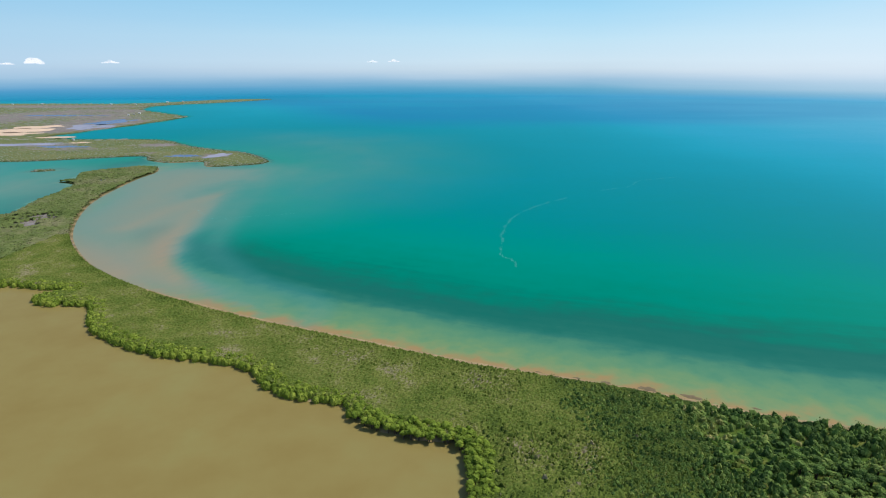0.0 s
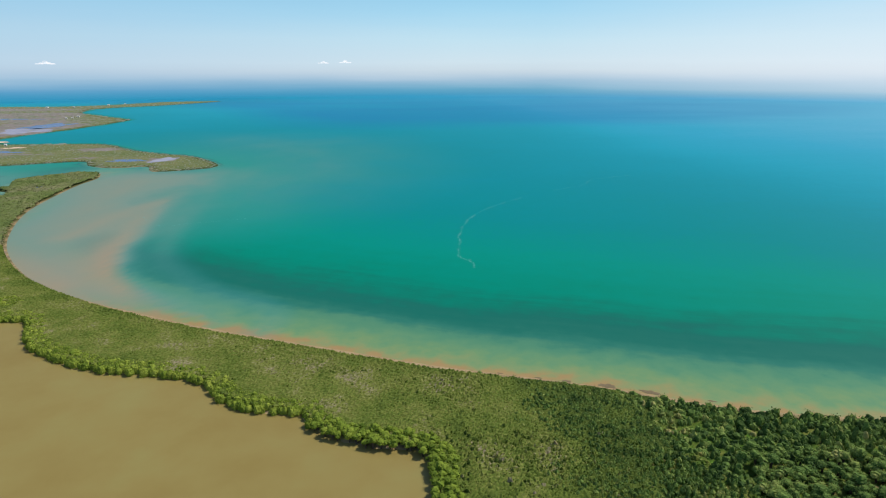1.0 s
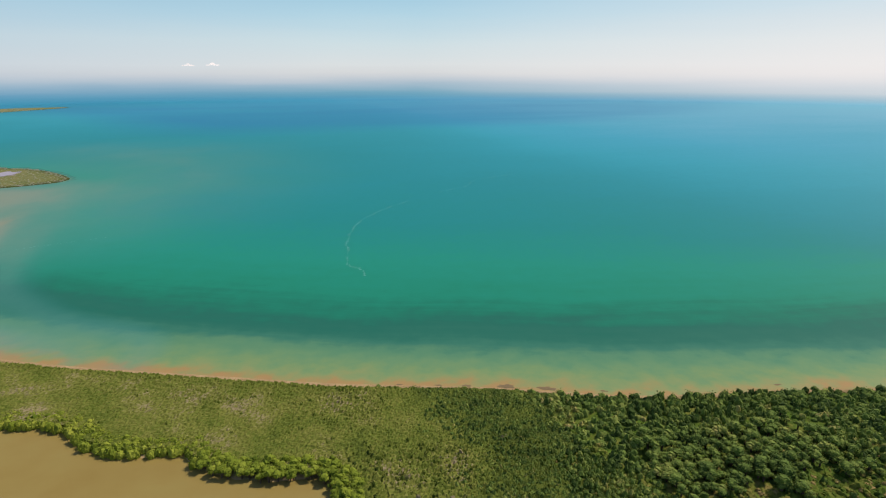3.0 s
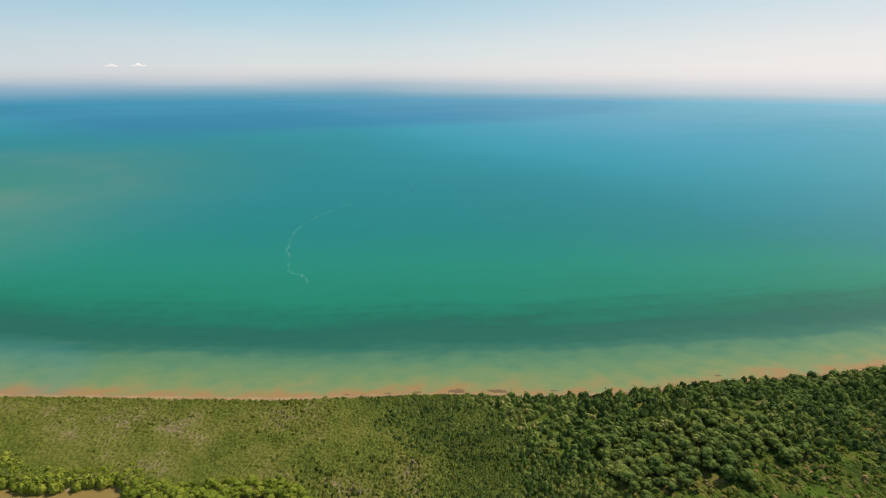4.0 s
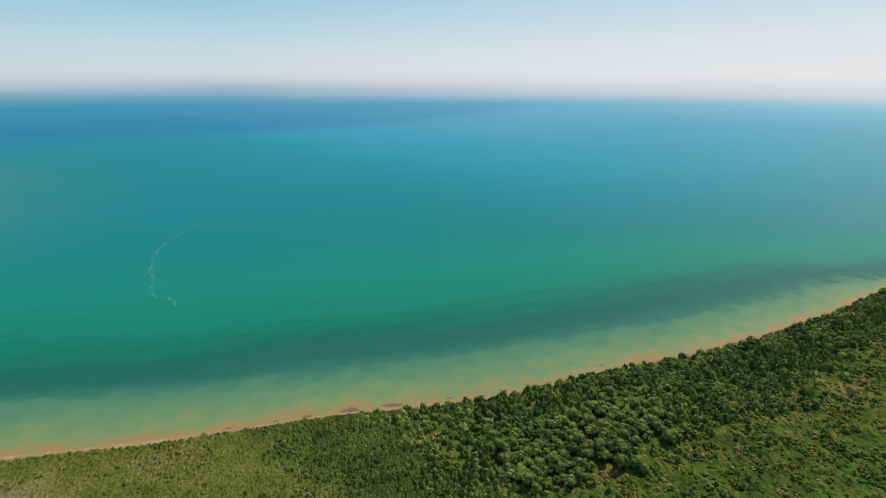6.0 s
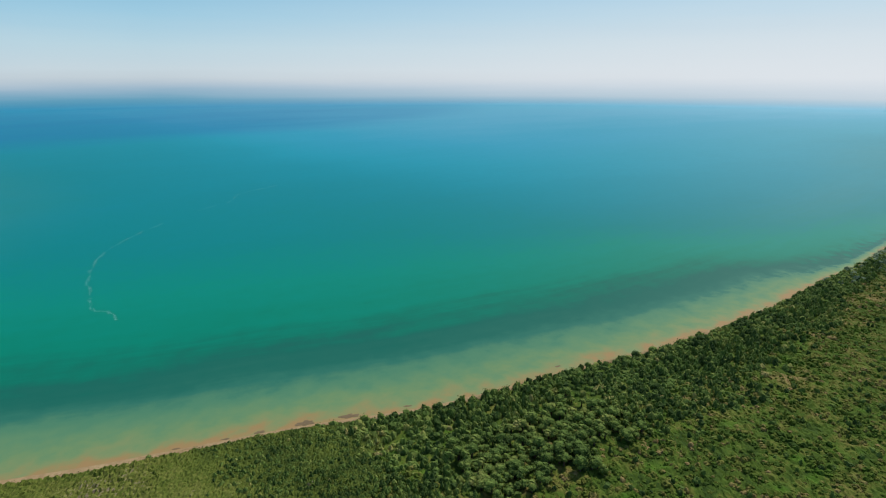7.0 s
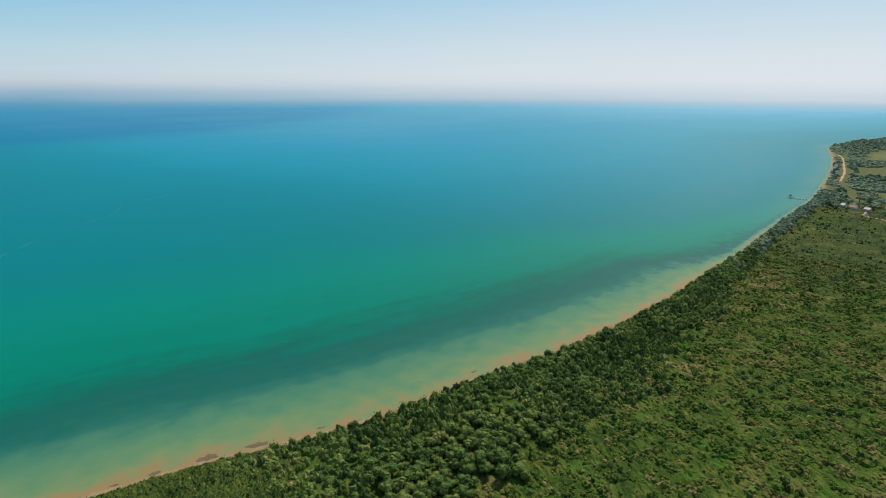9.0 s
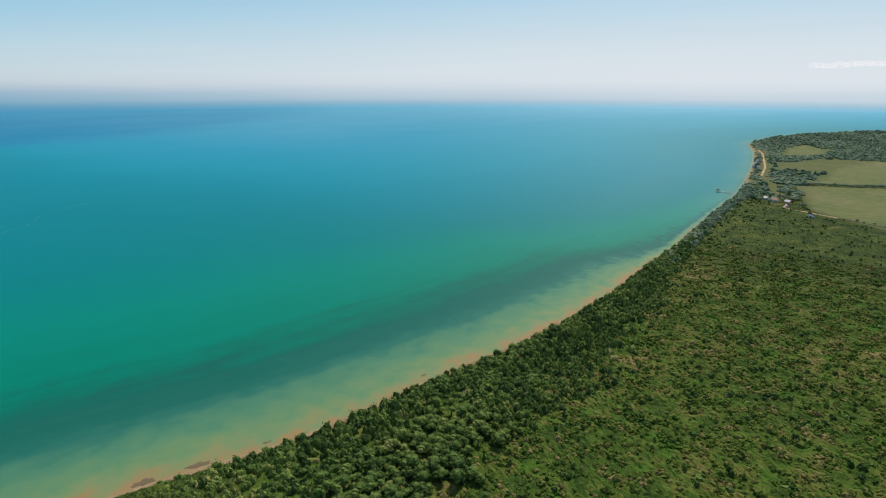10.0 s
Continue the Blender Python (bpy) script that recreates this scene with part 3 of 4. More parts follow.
def tree_kind(name, seed, wide, high, leaves, leaf, stems, material, label, category, group, crown="crown", low=0.3):
    """One plant with its woody part and its crown; the crown is a lumpy mass of leaf sprays with gaps."""
    rng = np.random.default_rng(seed)
    root = tagged(new(name), label, category, group)
    part("trunk" if stems < 4 else "stems", limbs("limbs", rng, high, wide * 0.3, stems), root)
    meshes_v, meshes_f, offset = [], [], 0
    boughs = int(rng.integers(3, 6))
    for k in range(boughs):
        a = 6.28 * k / (boughs - 1) + rng.uniform(-0.6, 0.6)
        v, f = clump(rng, 2, leaves // boughs, leaf, 0.35, 0.9)
        size = wide * (rng.uniform(0.3, 0.38) if k == 0 else rng.uniform(0.2, 0.3))
        out_by = wide * (0.06 if k == 0 else rng.uniform(0.2, 0.3))
        v = v * (size, size, size * 0.9) + (out_by * math.cos(a), out_by * math.sin(a), high * (0.7 if k == 0 else rng.uniform(0.5, 0.66)))
        v[:, 2] = np.maximum(v[:, 2], high * low - 0.2 * rng.random(len(v)))
        v[:, 2] *= high / max(v[:, 2].max(), high)
        meshes_v.append(v)
        meshes_f.append(f + offset)
        offset += len(v)
    mesh = solid("foliage", np.vstack(meshes_v), np.vstack(meshes_f), material, smooth=False)
    mesh.attributes.new("tone", "FLOAT", "POINT").data.foreach_set("value", np.full(offset, rng.uniform(0.28, 0.5), np.float32))
    part(crown, mesh, root)
    return root


def plant_out(models, xy, ground_height, rng, low=0.8, high=1.2):
    """Copies of the models at the given places; the models themselves take the first places."""
    for k, (x, y) in enumerate(xy):
        size = rng.uniform(low, high)
        m = pose(x, y, ground_height, 0, 0, rng.uniform(0, 360))
        if k < len(models):
            models[k].matrix_basis = m @ Matrix.Scale(size, 4)
        else:
            copy_thing(models[k % len(models)], m).scale = (size, size, size * rng.uniform(0.85, 1.15))


rng = np.random.default_rng(5)

# the coastal wood: single trees along the nearest stretch, the rest as one mass
NEAR = scatter(20, 760, -40, 262, 2.4, 11)
near_in = land(NEAR)
near_gap = gap(NEAR, coast, False)
thin = waves(NEAR, 20, 33)
woody = (near_in > 0.7) & (near_gap < wood_depth(NEAR[:, 0]) * (0.78 + 0.5 * waves(NEAR, 20, 3)))
woody &= (near_gap < 12) | (rng.random(len(NEAR)) > 0.1 + 0.45 * (thin > 0.72))
single = woody & (NEAR[:, 0] > 104) & (NEAR[:, 0] < 172) & (near_gap > 16)
single[np.flatnonzero(single)[300:]] = False
wood_xy = NEAR[woody & ~single]
n_wood = len(wood_xy)
wood_tone = np.clip(0.16 + 0.42 * rng.random(n_wood) * (0.5 + waves(wood_xy, 18, 4)) + 0.3 * (rng.random(n_wood) < 0.07), 0, 1)
young = np.interp(wood_xy[:, 0], [40, 95, 300, 420], [0.6, 1.0, 1.0, 1.2])
wood_wide = rng.uniform(3.2, 5.6, n_wood) * young
wood_high = rng.uniform(2.6, 4.4, n_wood) * (0.72 + 0.45 * waves(wood_xy, 30, 6)) * np.interp(wood_xy[:, 0], [36, 100, 420, 560], [0.62, 1.0, 1.0, 1.15])
rim_tree = np.exp(-(gap(wood_xy, coast, False) / 7) ** 2)
wood_high *= 1 - 0.22 * rim_tree
wood_wide *= 1 + 0.1 * rim_tree
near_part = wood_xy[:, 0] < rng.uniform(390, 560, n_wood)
for name, mine, leaf_kind, shapes in (("coastal_wood", near_part, FOREST_LEAF, heaps(1, 14, 64, 0.095)), ("coastal_wood_far", ~near_part, HAZED_HEAD_LEAF, kinds(12, 6, 2, 20, 0.12, lumpy=0.4))):
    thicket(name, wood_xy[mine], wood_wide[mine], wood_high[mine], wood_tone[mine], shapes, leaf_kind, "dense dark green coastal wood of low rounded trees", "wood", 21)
trees = [tree_kind("tree", 40 + k, 4.0 + 0.3 * k, 4.4 + 0.35 * k, 260, 0.15, 2 + k % 2, FOREST_LEAF, "low dark green broad-leaved tree of the coastal wood", "tree", "trees of the coastal wood") for k in range(6)]
plant_out(trees, NEAR[single], 0.85, rng, 0.55, 1.05)

# the young wood between the scrub and the tall trees: close-set small crowns
YOUNG = scatter(38, 104, 118, 224, 1.4, 111)
young_gap = gap(YOUNG, coast, False)
grown = (land(YOUNG) > 1.0) & (gap(YOUNG, LAGOON_LINE) > 8) & (young_gap > wood_depth(YOUNG[:, 0]) - 4)
grown &= rng.random(len(YOUNG)) < np.clip((YOUNG[:, 0] - 42 + 14 * (waves(YOUNG, 9, 112) - 0.5)) / 16, 0, 1)
young_xy = YOUNG[grown]
n_young = len(young_xy)
thicket("young_wood", young_xy, rng.uniform(1.6, 2.6, n_young), rng.uniform(1.5, 2.3, n_young) * (0.85 + 0.3 * waves(young_xy, 7, 113)), 0.02 + 0.36 * rng.random(n_young) * (0.6 + 0.8 * waves(young_xy, 8, 114)),
        kinds(115, 8, 1, 24, 0.15, lumpy=0.3), FOREST_LEAF, "close-set young green trees of the coastal wood", "wood", 116, base=1.5)

# low growth as a closed, bushy carpet: a rough surface under many leaf sprays
def carpet(name, x0, x1, y0, y1, step, where, height, tone, leaves, leaf, rough, material, label, category, seed):
    """where, height and tone give, for places, what grows there, how high and in what tone."""
    r = np.random.default_rng(seed)
    x, y = np.meshgrid(np.arange(x0, x1, step), np.arange(y0, y1, step))
    xy = np.stack([x.ravel(), y.ravel()], 1) + r.uniform(-0.35, 0.35, (x.size, 2)) * step
    grows = where(xy)
    n = x.shape[1]
    z = 0.85 + height(xy) * r.uniform(1 - rough, 1 + rough, len(xy))
    corner = (np.arange(x.shape[0] - 1)[:, None] * n + np.arange(n - 1)).ravel()
    faces = np.stack([corner, corner + 1, corner + n + 1, corner + n], 1)
    faces = faces[grows[faces].sum(1) >= 3]
    z = np.where(grows, z, 0.3)
    used = np.unique(faces)
    verts = np.c_[xy, z][used]
    faces = np.searchsorted(used, faces)
    tris = np.vstack([faces[:, [0, 1, 2]], faces[:, [0, 2, 3]]])
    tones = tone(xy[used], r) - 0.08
    spots = r.uniform((x0, y0), (x1, y1), (int(leaves * (x1 - x0) * (y1 - y0)), 2))
    spots = spots[where(spots)]
    m = len(spots)
    at = np.c_[spots, 0.85 + height(spots) * r.uniform(0.92, 1.12, m) + r.uniform(-0.1, 0.22, m)]
    face = np.array((0, 0, 0.7)) + r.normal(size=(m, 3)) * 0.75
    face /= np.linalg.norm(face, axis=1)[:, None]
    side = np.cross(face, r.normal(size=(m, 3)))
    side /= np.linalg.norm(side, axis=1)[:, None]
    over = np.cross(face, side)
    size = (leaf * r.uniform(0.5, 1.4, m))[:, None]
    quad = np.stack([at - side * size, at - over * size * 0.7, at + side * size, at + over * size * 0.7], 1).reshape(-1, 3)
    base = len(verts) + np.arange(m)[:, None] * 4
    mesh = solid(name, np.vstack([verts, quad]), np.vstack([tris, base + [0, 1, 2], base + [0, 2, 3]]), material, smooth=False)
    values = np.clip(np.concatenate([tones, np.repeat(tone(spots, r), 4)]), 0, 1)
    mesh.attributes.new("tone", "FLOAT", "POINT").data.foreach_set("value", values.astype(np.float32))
    return tagged(new(name, mesh), label, category, kind="stuff")


DEAD = [(17, 205, 16, 16, 0, 1.0), (29, 162, 20, 12, -20, 1.0), (55, 158, 20, 12, -20, 0.7), (-29, 222, 22, 10, -20, 0.6), (-60, 241, 30, 10, -25, 0.5)]


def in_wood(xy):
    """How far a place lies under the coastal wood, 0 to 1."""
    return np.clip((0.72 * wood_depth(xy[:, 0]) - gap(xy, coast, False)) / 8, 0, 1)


def marsh_side(xy):
    """Positive where the scrub gives way to the marsh."""
    return xy[:, 0] - 66 - 0.5 * (xy[:, 1] - 110) + 26 * (waves(xy, 14, 66) - 0.5)


def scrub_zone(xy):
    return (land(xy) > 0.8) & (marsh_side(xy) < 0) & (xy[:, 1] > 112)


def scrub_height(xy):
    shore = gap(xy, coast, False)
    full = 1.4 + 0.6 * waves(xy, 14, 9) * waves(xy, 4, 19) + 0.8 * np.exp(-(shore / 5) ** 2) + 0.5 * np.clip(lumps(xy, DEAD), 0, 1) * (waves(xy, 2.2, 29) > 0.5)
    return full * (1 - 0.65 * in_wood(xy))


def scrub_tone(xy, r):
    dead = np.clip(lumps(xy, DEAD), 0, 1)
    shore = gap(xy, coast, False)
    # the wood's floor is toned darker, in place of shade under the crowns
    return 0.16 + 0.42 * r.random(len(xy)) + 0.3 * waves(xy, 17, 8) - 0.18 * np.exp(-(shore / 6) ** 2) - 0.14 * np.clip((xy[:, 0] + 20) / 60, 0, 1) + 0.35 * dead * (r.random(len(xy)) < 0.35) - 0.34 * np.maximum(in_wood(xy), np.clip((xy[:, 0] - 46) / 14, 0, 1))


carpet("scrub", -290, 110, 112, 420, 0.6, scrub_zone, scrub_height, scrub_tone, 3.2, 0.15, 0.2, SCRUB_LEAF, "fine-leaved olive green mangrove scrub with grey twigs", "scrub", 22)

# greyish tufts that stand out of the scrub
TUFT = scatter(-80, 100, 130, 260, 2.6, 36)
tufts = scrub_zone(TUFT) & (rng.random(len(TUFT)) < np.clip(lumps(TUFT, DEAD), 0, 1) * 0.8 + 0.05) & (gap(TUFT, LAGOON_LINE) > 7)
tuft_xy = TUFT[tufts]
n_tuft = len(tuft_xy)
thicket("twiggy_tufts", tuft_xy, rng.uniform(1.4, 2.6, n_tuft), rng.uniform(1.9, 2.9, n_tuft), 0.2 + 0.5 * rng.random(n_tuft),
        kinds(10, 6, 1, 34, 0.16), SCRUB_LEAF, "grey-green twiggy bushes above the scrub", "bushes", 37, base=0.8)

# taller, looser bushes where the scrub widens beside the lagoon
LOOSE = scatter(8, 78, 96, 178, 1.75, 136)
loose = scrub_zone(LOOSE) & (gap(LOOSE, LAGOON_LINE) > 6) & (gap(LOOSE, coast, False) > 34 + 12 * (waves(LOOSE, 8, 137) - 0.5)) & (rng.random(len(LOOSE)) < 0.72)
loose_xy = LOOSE[loose]
n_loose = len(loose_xy)
thicket("scrub_bushes", loose_xy, rng.uniform(1.5, 2.9, n_loose), rng.uniform(1.5, 3.2, n_loose), 0.1 + 0.55 * rng.random(n_loose) + 0.4 * (rng.random(n_loose) < 0.16),
        kinds(138, 8, "dome", 22, 0.16, lumpy=0.45), SCRUB_LEAF, "olive and grey twiggy bushes behind the mangroves", "bushes", 139, base=0.8)

# mangroves along the lagoon
EDGE = scatter(-300, 60, 60, 330, 1.75, 13)
edge_in = land(EDGE)
edge = (edge_in > -1.1) & (gap(EDGE, LAGOON_LINE) < 7.0) & (EDGE[:, 1] > 100)
alone = edge & (EDGE[:, 0] > -60)
alone[np.flatnonzero(alone)[np.argsort(-EDGE[alone, 0])[300:]]] = False
edge_xy = EDGE[edge & ~alone]
thicket("mangrove_fringe", edge_xy, rng.uniform(2.8, 4.2, len(edge_xy)), rng.uniform(2.8, 3.5, len(edge_xy)), 0.35 + 0.5 * rng.random(len(edge_xy)),
        kinds(3, 8, 2, 50, 0.14), MANGROVE_LEAF, "bright green mangrove bushes along the lagoon edge", "mangrove", 23, base=0.1, sink=0.1)
bushes = [tree_kind("mangrove_bush", 60 + k, 3.4 + 0.2 * k, 3.4 + 0.12 * k, 130, 0.17, 4, MANGROVE_LEAF, "bright yellow-green mangrove bush at the lagoon edge", "mangrove", "mangroves of the lagoon edge", "foliage", 0.06) for k in range(5)]
plant_out(bushes, EDGE[alone], 0.1, rng, 0.85, 1.12)

# the marsh: hummocks of shrub over bright green low growth
def marsh_zone(xy):
    ok = (land(xy) > 1.8) & (marsh_side(xy) > -1.5) & (gap(xy, ROAD_B, False) > 3.0) & (gap(xy, ROAD_A, False) > 4.5)
    return ok & (signed(xy, FIELD_A) < -2)


def mounds(xy, size, seed):
    """Like waves, but even in all directions."""
    r = np.random.default_rng(seed)
    total = np.zeros(len(xy))
    for k in range(14):
        a = 2.4 * k + r.uniform(-0.2, 0.2)
        total += np.sin(xy @ (np.array((math.cos(a), math.sin(a))) * r.uniform(1.2, 3.6) / size) + r.uniform(0, 6.3))
    return np.clip(0.5 + total / 10, 0, 1)


def hummock(xy):
    a = 0.42 * mounds(xy, 4.5, 15) + 0.38 * mounds(xy, 2.2, 45) + 0.2 * waves(xy, 16, 46)
    return np.clip((a - 0.49) * 9, 0, 1)


def marsh_height(xy):
    return (1 - 0.7 * in_wood(xy)) * (0.2 + 0.35 * mounds(xy, 2.2, 47)) + 0.3 * (1 - in_wood(xy)) * hummock(xy) * (0.4 + 0.8 * waves(xy, 11, 48))


DRY_PATCHES = [(208, 133, 16, 9, -15, 1.0), (205, 122, 14, 8, -20, 0.8), (212, 107, 20, 9, -20, 0.7), (148, 125, 8, 8, 0, 1.0), (127, 123, 8, 6, 0, 0.8), (281, 79, 25, 12, -20, 0.7),
               (308, 37, 22, 9, -20, 0.8), (221, 38, 11, 7, -40, 1.0), (201, 64, 9, 6, 0, 0.8), (249, 105, 14, 8, -20, 0.6)]
LUSH_PATCHES = [(210, 90, 18, 10, -20, 1.0), (204, 78, 11, 8, 0, 1.0), (179, 96, 14, 10, 0, 0.9), (148, 130, 8, 5, 0, 0.8)]


def marsh_tone(xy, r):
    wood = np.clip(1.2 - gap(xy, coast, False) / 60, 0, 1)
    # under the wood the marsh darkens too: crown shade in the tone
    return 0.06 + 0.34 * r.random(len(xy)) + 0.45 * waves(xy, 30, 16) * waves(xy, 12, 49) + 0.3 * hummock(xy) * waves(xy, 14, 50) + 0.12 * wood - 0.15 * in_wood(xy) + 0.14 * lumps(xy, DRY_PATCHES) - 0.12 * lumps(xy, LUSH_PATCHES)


def near_marsh(xy):
    return xy[:, 0] + 50 * (waves(xy, 16, 90) - 0.5) < 420


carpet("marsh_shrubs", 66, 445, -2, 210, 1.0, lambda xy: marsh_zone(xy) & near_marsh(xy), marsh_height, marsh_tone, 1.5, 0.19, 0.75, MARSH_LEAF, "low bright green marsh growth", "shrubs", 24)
carpet("marsh_shrubs_far", 392, 800, -10, 165, 2.2, lambda xy: marsh_zone(xy) & ~near_marsh(xy), marsh_height, marsh_tone, 0.5, 0.4, 0.4, MEADOW_LEAF, "low green and brown marsh shrubs", "shrubs", 25)

# rounded shrubs that stand close over the whole marsh, in drifts with green gaps between
SHRUB = scatter(72, 480, -6, 176, 1.95, 141)
drift = 0.45 * waves(SHRUB @ np.array([[0.86, 0.5], [-0.5, 0.86]]) * (0.55, 1.5), 7, 142) + 0.55 * mounds(SHRUB, 5, 143)
shrub = marsh_zone(SHRUB) & (in_wood(SHRUB) < 0.4) & (rng.random(len(SHRUB)) < np.clip(0.6 + (drift - 0.42) * 2.4, 0.34, 0.96))
shrub_xy = SHRUB[shrub]
n_shrub = len(shrub_xy)
big = np.clip((drift[shrub] - 0.4) * 2.4, 0, 1)
thicket("marsh_shrub_clumps", shrub_xy, rng.uniform(1.5, 2.9, n_shrub) * (0.85 + 0.6 * big), rng.uniform(0.7, 1.25, n_shrub) * (0.75 + 0.8 * big), 0.24 + 0.42 * rng.random(n_shrub) * (0.5 + waves(shrub_xy, 20, 144)) + 0.25 * (rng.random(n_shrub) < 0.1) + 0.18 * lumps(shrub_xy, DRY_PATCHES) - 0.15 * lumps(shrub_xy, LUSH_PATCHES),
        kinds(145, 10, "dome", 5, 0.2, lumpy=0.55), MARSH_LEAF, "rounded olive and green shrubs close over the marsh", "shrubs", 146, base=1.15)

# dark bushes scattered in the marsh, thicker towards the wood
DOTS = scatter(100, 700, 0, 160, 3.4, 38)
dots_gap = gap(DOTS, coast, False)
dots = marsh_zone(DOTS) & (rng.random(len(DOTS)) < 0.05 + 0.4 * np.exp(-np.maximum(dots_gap - wood_depth(DOTS[:, 0]), 0) / 12) * (waves(DOTS, 9, 39) > 0.5) + 0.22 * (waves(DOTS @ np.array([[0.8, 0.6], [-0.6, 0.8]]) * (0.5, 1.6), 7, 40) > 0.68))
# thick hedges of taller bush cross the open marsh
HEDGES = [(250, 49), (233, 77), (269, 27), (273, 33), (273, 57), (243, 63), (236, 36), (219, 21), (222, 41), (311, 113), (290, 45), (300, 66)]
hedge_line = np.vstack([np.array(h) + np.outer(np.linspace(-4, 4, 6), (0.55, -0.83)) + rng.normal(size=(6, 2)) * 0.8 for h in HEDGES])
dot_xy = np.vstack([DOTS[dots], hedge_line])
n_dot = len(dot_xy)
thicket("marsh_bushes", dot_xy, rng.uniform(1.4, 3.6, n_dot), rng.uniform(1.2, 2.6, n_dot), 0.04 + 0.32 * rng.random(n_dot),
        kinds(11, 6, "dome", 16, 0.19, lumpy=0.4), FOREST_LEAF, "dark green bushes scattered over the marsh", "bushes", 41, base=1.0)

def spit_zone(xy):
    d = land(xy)
    ragged = lumps(xy, MUDFLATS) * (0.1 + 1.2 * waves(xy, 6, 67))
    return (d > 0.4) & (signed(xy, MAINLAND) > 0) & ((d < 7) | (ragged < 0.62)) & ((xy[:, 1] > 418) | (xy[:, 0] < -288))


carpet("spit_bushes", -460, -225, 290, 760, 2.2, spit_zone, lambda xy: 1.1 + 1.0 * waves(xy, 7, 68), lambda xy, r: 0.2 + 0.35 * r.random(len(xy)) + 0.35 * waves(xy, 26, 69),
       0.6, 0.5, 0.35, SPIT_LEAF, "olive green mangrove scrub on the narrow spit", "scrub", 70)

FAR = scatter(-700, -200, 600, 1060, 4.4, 17)
far_in = land(FAR)
far = (far_in > 0.5) & (signed(FAR, MAINLAND) < 0) & ((far_in < 9) | (rng.random(len(FAR)) > lumps(FAR, MUDFLATS) * 1.15))
far_xy = FAR[far]
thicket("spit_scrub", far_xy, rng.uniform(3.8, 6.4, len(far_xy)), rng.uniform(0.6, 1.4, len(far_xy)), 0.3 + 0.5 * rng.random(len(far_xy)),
        kinds(6, 6, 1, 7, 0.2), HAZED_SCRUB_LEAF, "olive mangrove scrub on the far sand spits", "scrub", 26)

HEAD = scatter(700, 1950, -160, 250, 8.5, 18)
head_in = land(HEAD)
meadow = np.minimum.reduce([-signed(HEAD, f) for f in (FIELD_A, FIELD_B, FIELD_C)])
keep = (head_in > 4) & (meadow > 5) & (gap(HEAD, ROAD_A, False) > 6)
keep &= (waves(HEAD, 90, 44) > 0.42) | (HEAD[:, 0] > 1250) | (head_in < 30) & (rng.random(len(HEAD)) < 0.6)
head_xy = HEAD[keep]
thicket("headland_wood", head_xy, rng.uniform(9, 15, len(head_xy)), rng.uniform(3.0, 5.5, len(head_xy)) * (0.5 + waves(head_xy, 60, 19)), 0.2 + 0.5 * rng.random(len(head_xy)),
        kinds(7, 8, "dome", 11, 0.13, lumpy=0.6), HAZED_HEAD_LEAF, "dark wood on the distant headland", "wood", 27)

OUTER = scatter(-1500, -560, 900, 2500, 15, 51)
outer_in = signed(OUTER, ISLAND)
outer = (outer_in > 3) & (OUTER[:, 1] > 1040) & (rng.random(len(OUTER)) > lumps(OUTER, MUDFLATS) * 0.9 + 1.6 * lumps(OUTER, DIGGINGS))
outer_xy = OUTER[outer]
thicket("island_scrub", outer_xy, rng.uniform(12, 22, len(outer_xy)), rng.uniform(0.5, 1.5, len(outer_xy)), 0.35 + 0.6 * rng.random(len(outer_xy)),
        kinds(9, 6, 1, 5, 0.16), HAZED_SCRUB_LEAF, "olive scrub on the far island, its colour greyed for haze", "scrub", 52)


# ---- roads and ponds ----
def ribbon(name, line, wide, height, material, label, category):
    """A strip of even width along a line on the ground."""
    way = np.gradient(line, axis=0)
    side = np.stack([-way[:, 1], way[:, 0]], 1) / np.linalg.norm(way, axis=1)[:, None] * wide / 2
    wobble = 1 + 0.25 * np.sin(np.arange(len(line)) * 1.7)[:, None]
    verts = np.vstack([np.c_[line + side * wobble, np.full(len(line), height)], np.c_[line - side * wobble, np.full(len(line), height)]])
    n = len(line)
    k = np.arange(n - 1)
    mesh = solid(name, verts, np.stack([k + n, k + n + 1, k + 1, k], 1), material)
    return tagged(new(name, mesh), label, category, kind="structure")


def pool(name, x, y, a, b, turn, seed, material, label, category, height=0.96):
    """A shallow pool with a ragged bank."""
    r = np.random.default_rng(seed)
    angle = np.linspace(0, 2 * math.pi, 48, endpoint=False)
    size = 1 + sum(r.uniform(-0.16, 0.16) * np.sin(k * angle + r.uniform(0, 6)) for k in range(2, 8))
    px, py = a * size * np.cos(angle), b * size * np.sin(angle)
    c, q = math.cos(radians(turn)), math.sin(radians(turn))
    verts = np.vstack([[x, y, height], np.c_[x + px * c - py * q, y + px * q + py * c, np.full(48, height)]])
    k = np.arange(48)
    mesh = solid(name, verts, np.stack([np.zeros(48, int), k + 1, (k + 1) % 48 + 1], 1), material)
    return tagged(new(name, mesh), label, category, kind="structure")


def pool_material(name, dark, light):
    n = Nodes(name)
    return water_surface(n, n.ramp(n.span(n.sums(n.noise(14, 4.0), n.noise(50, 3.0)), 0.6, 1.4), [(0.0, dark), (1.0, light)]), 0.2, 0.25)


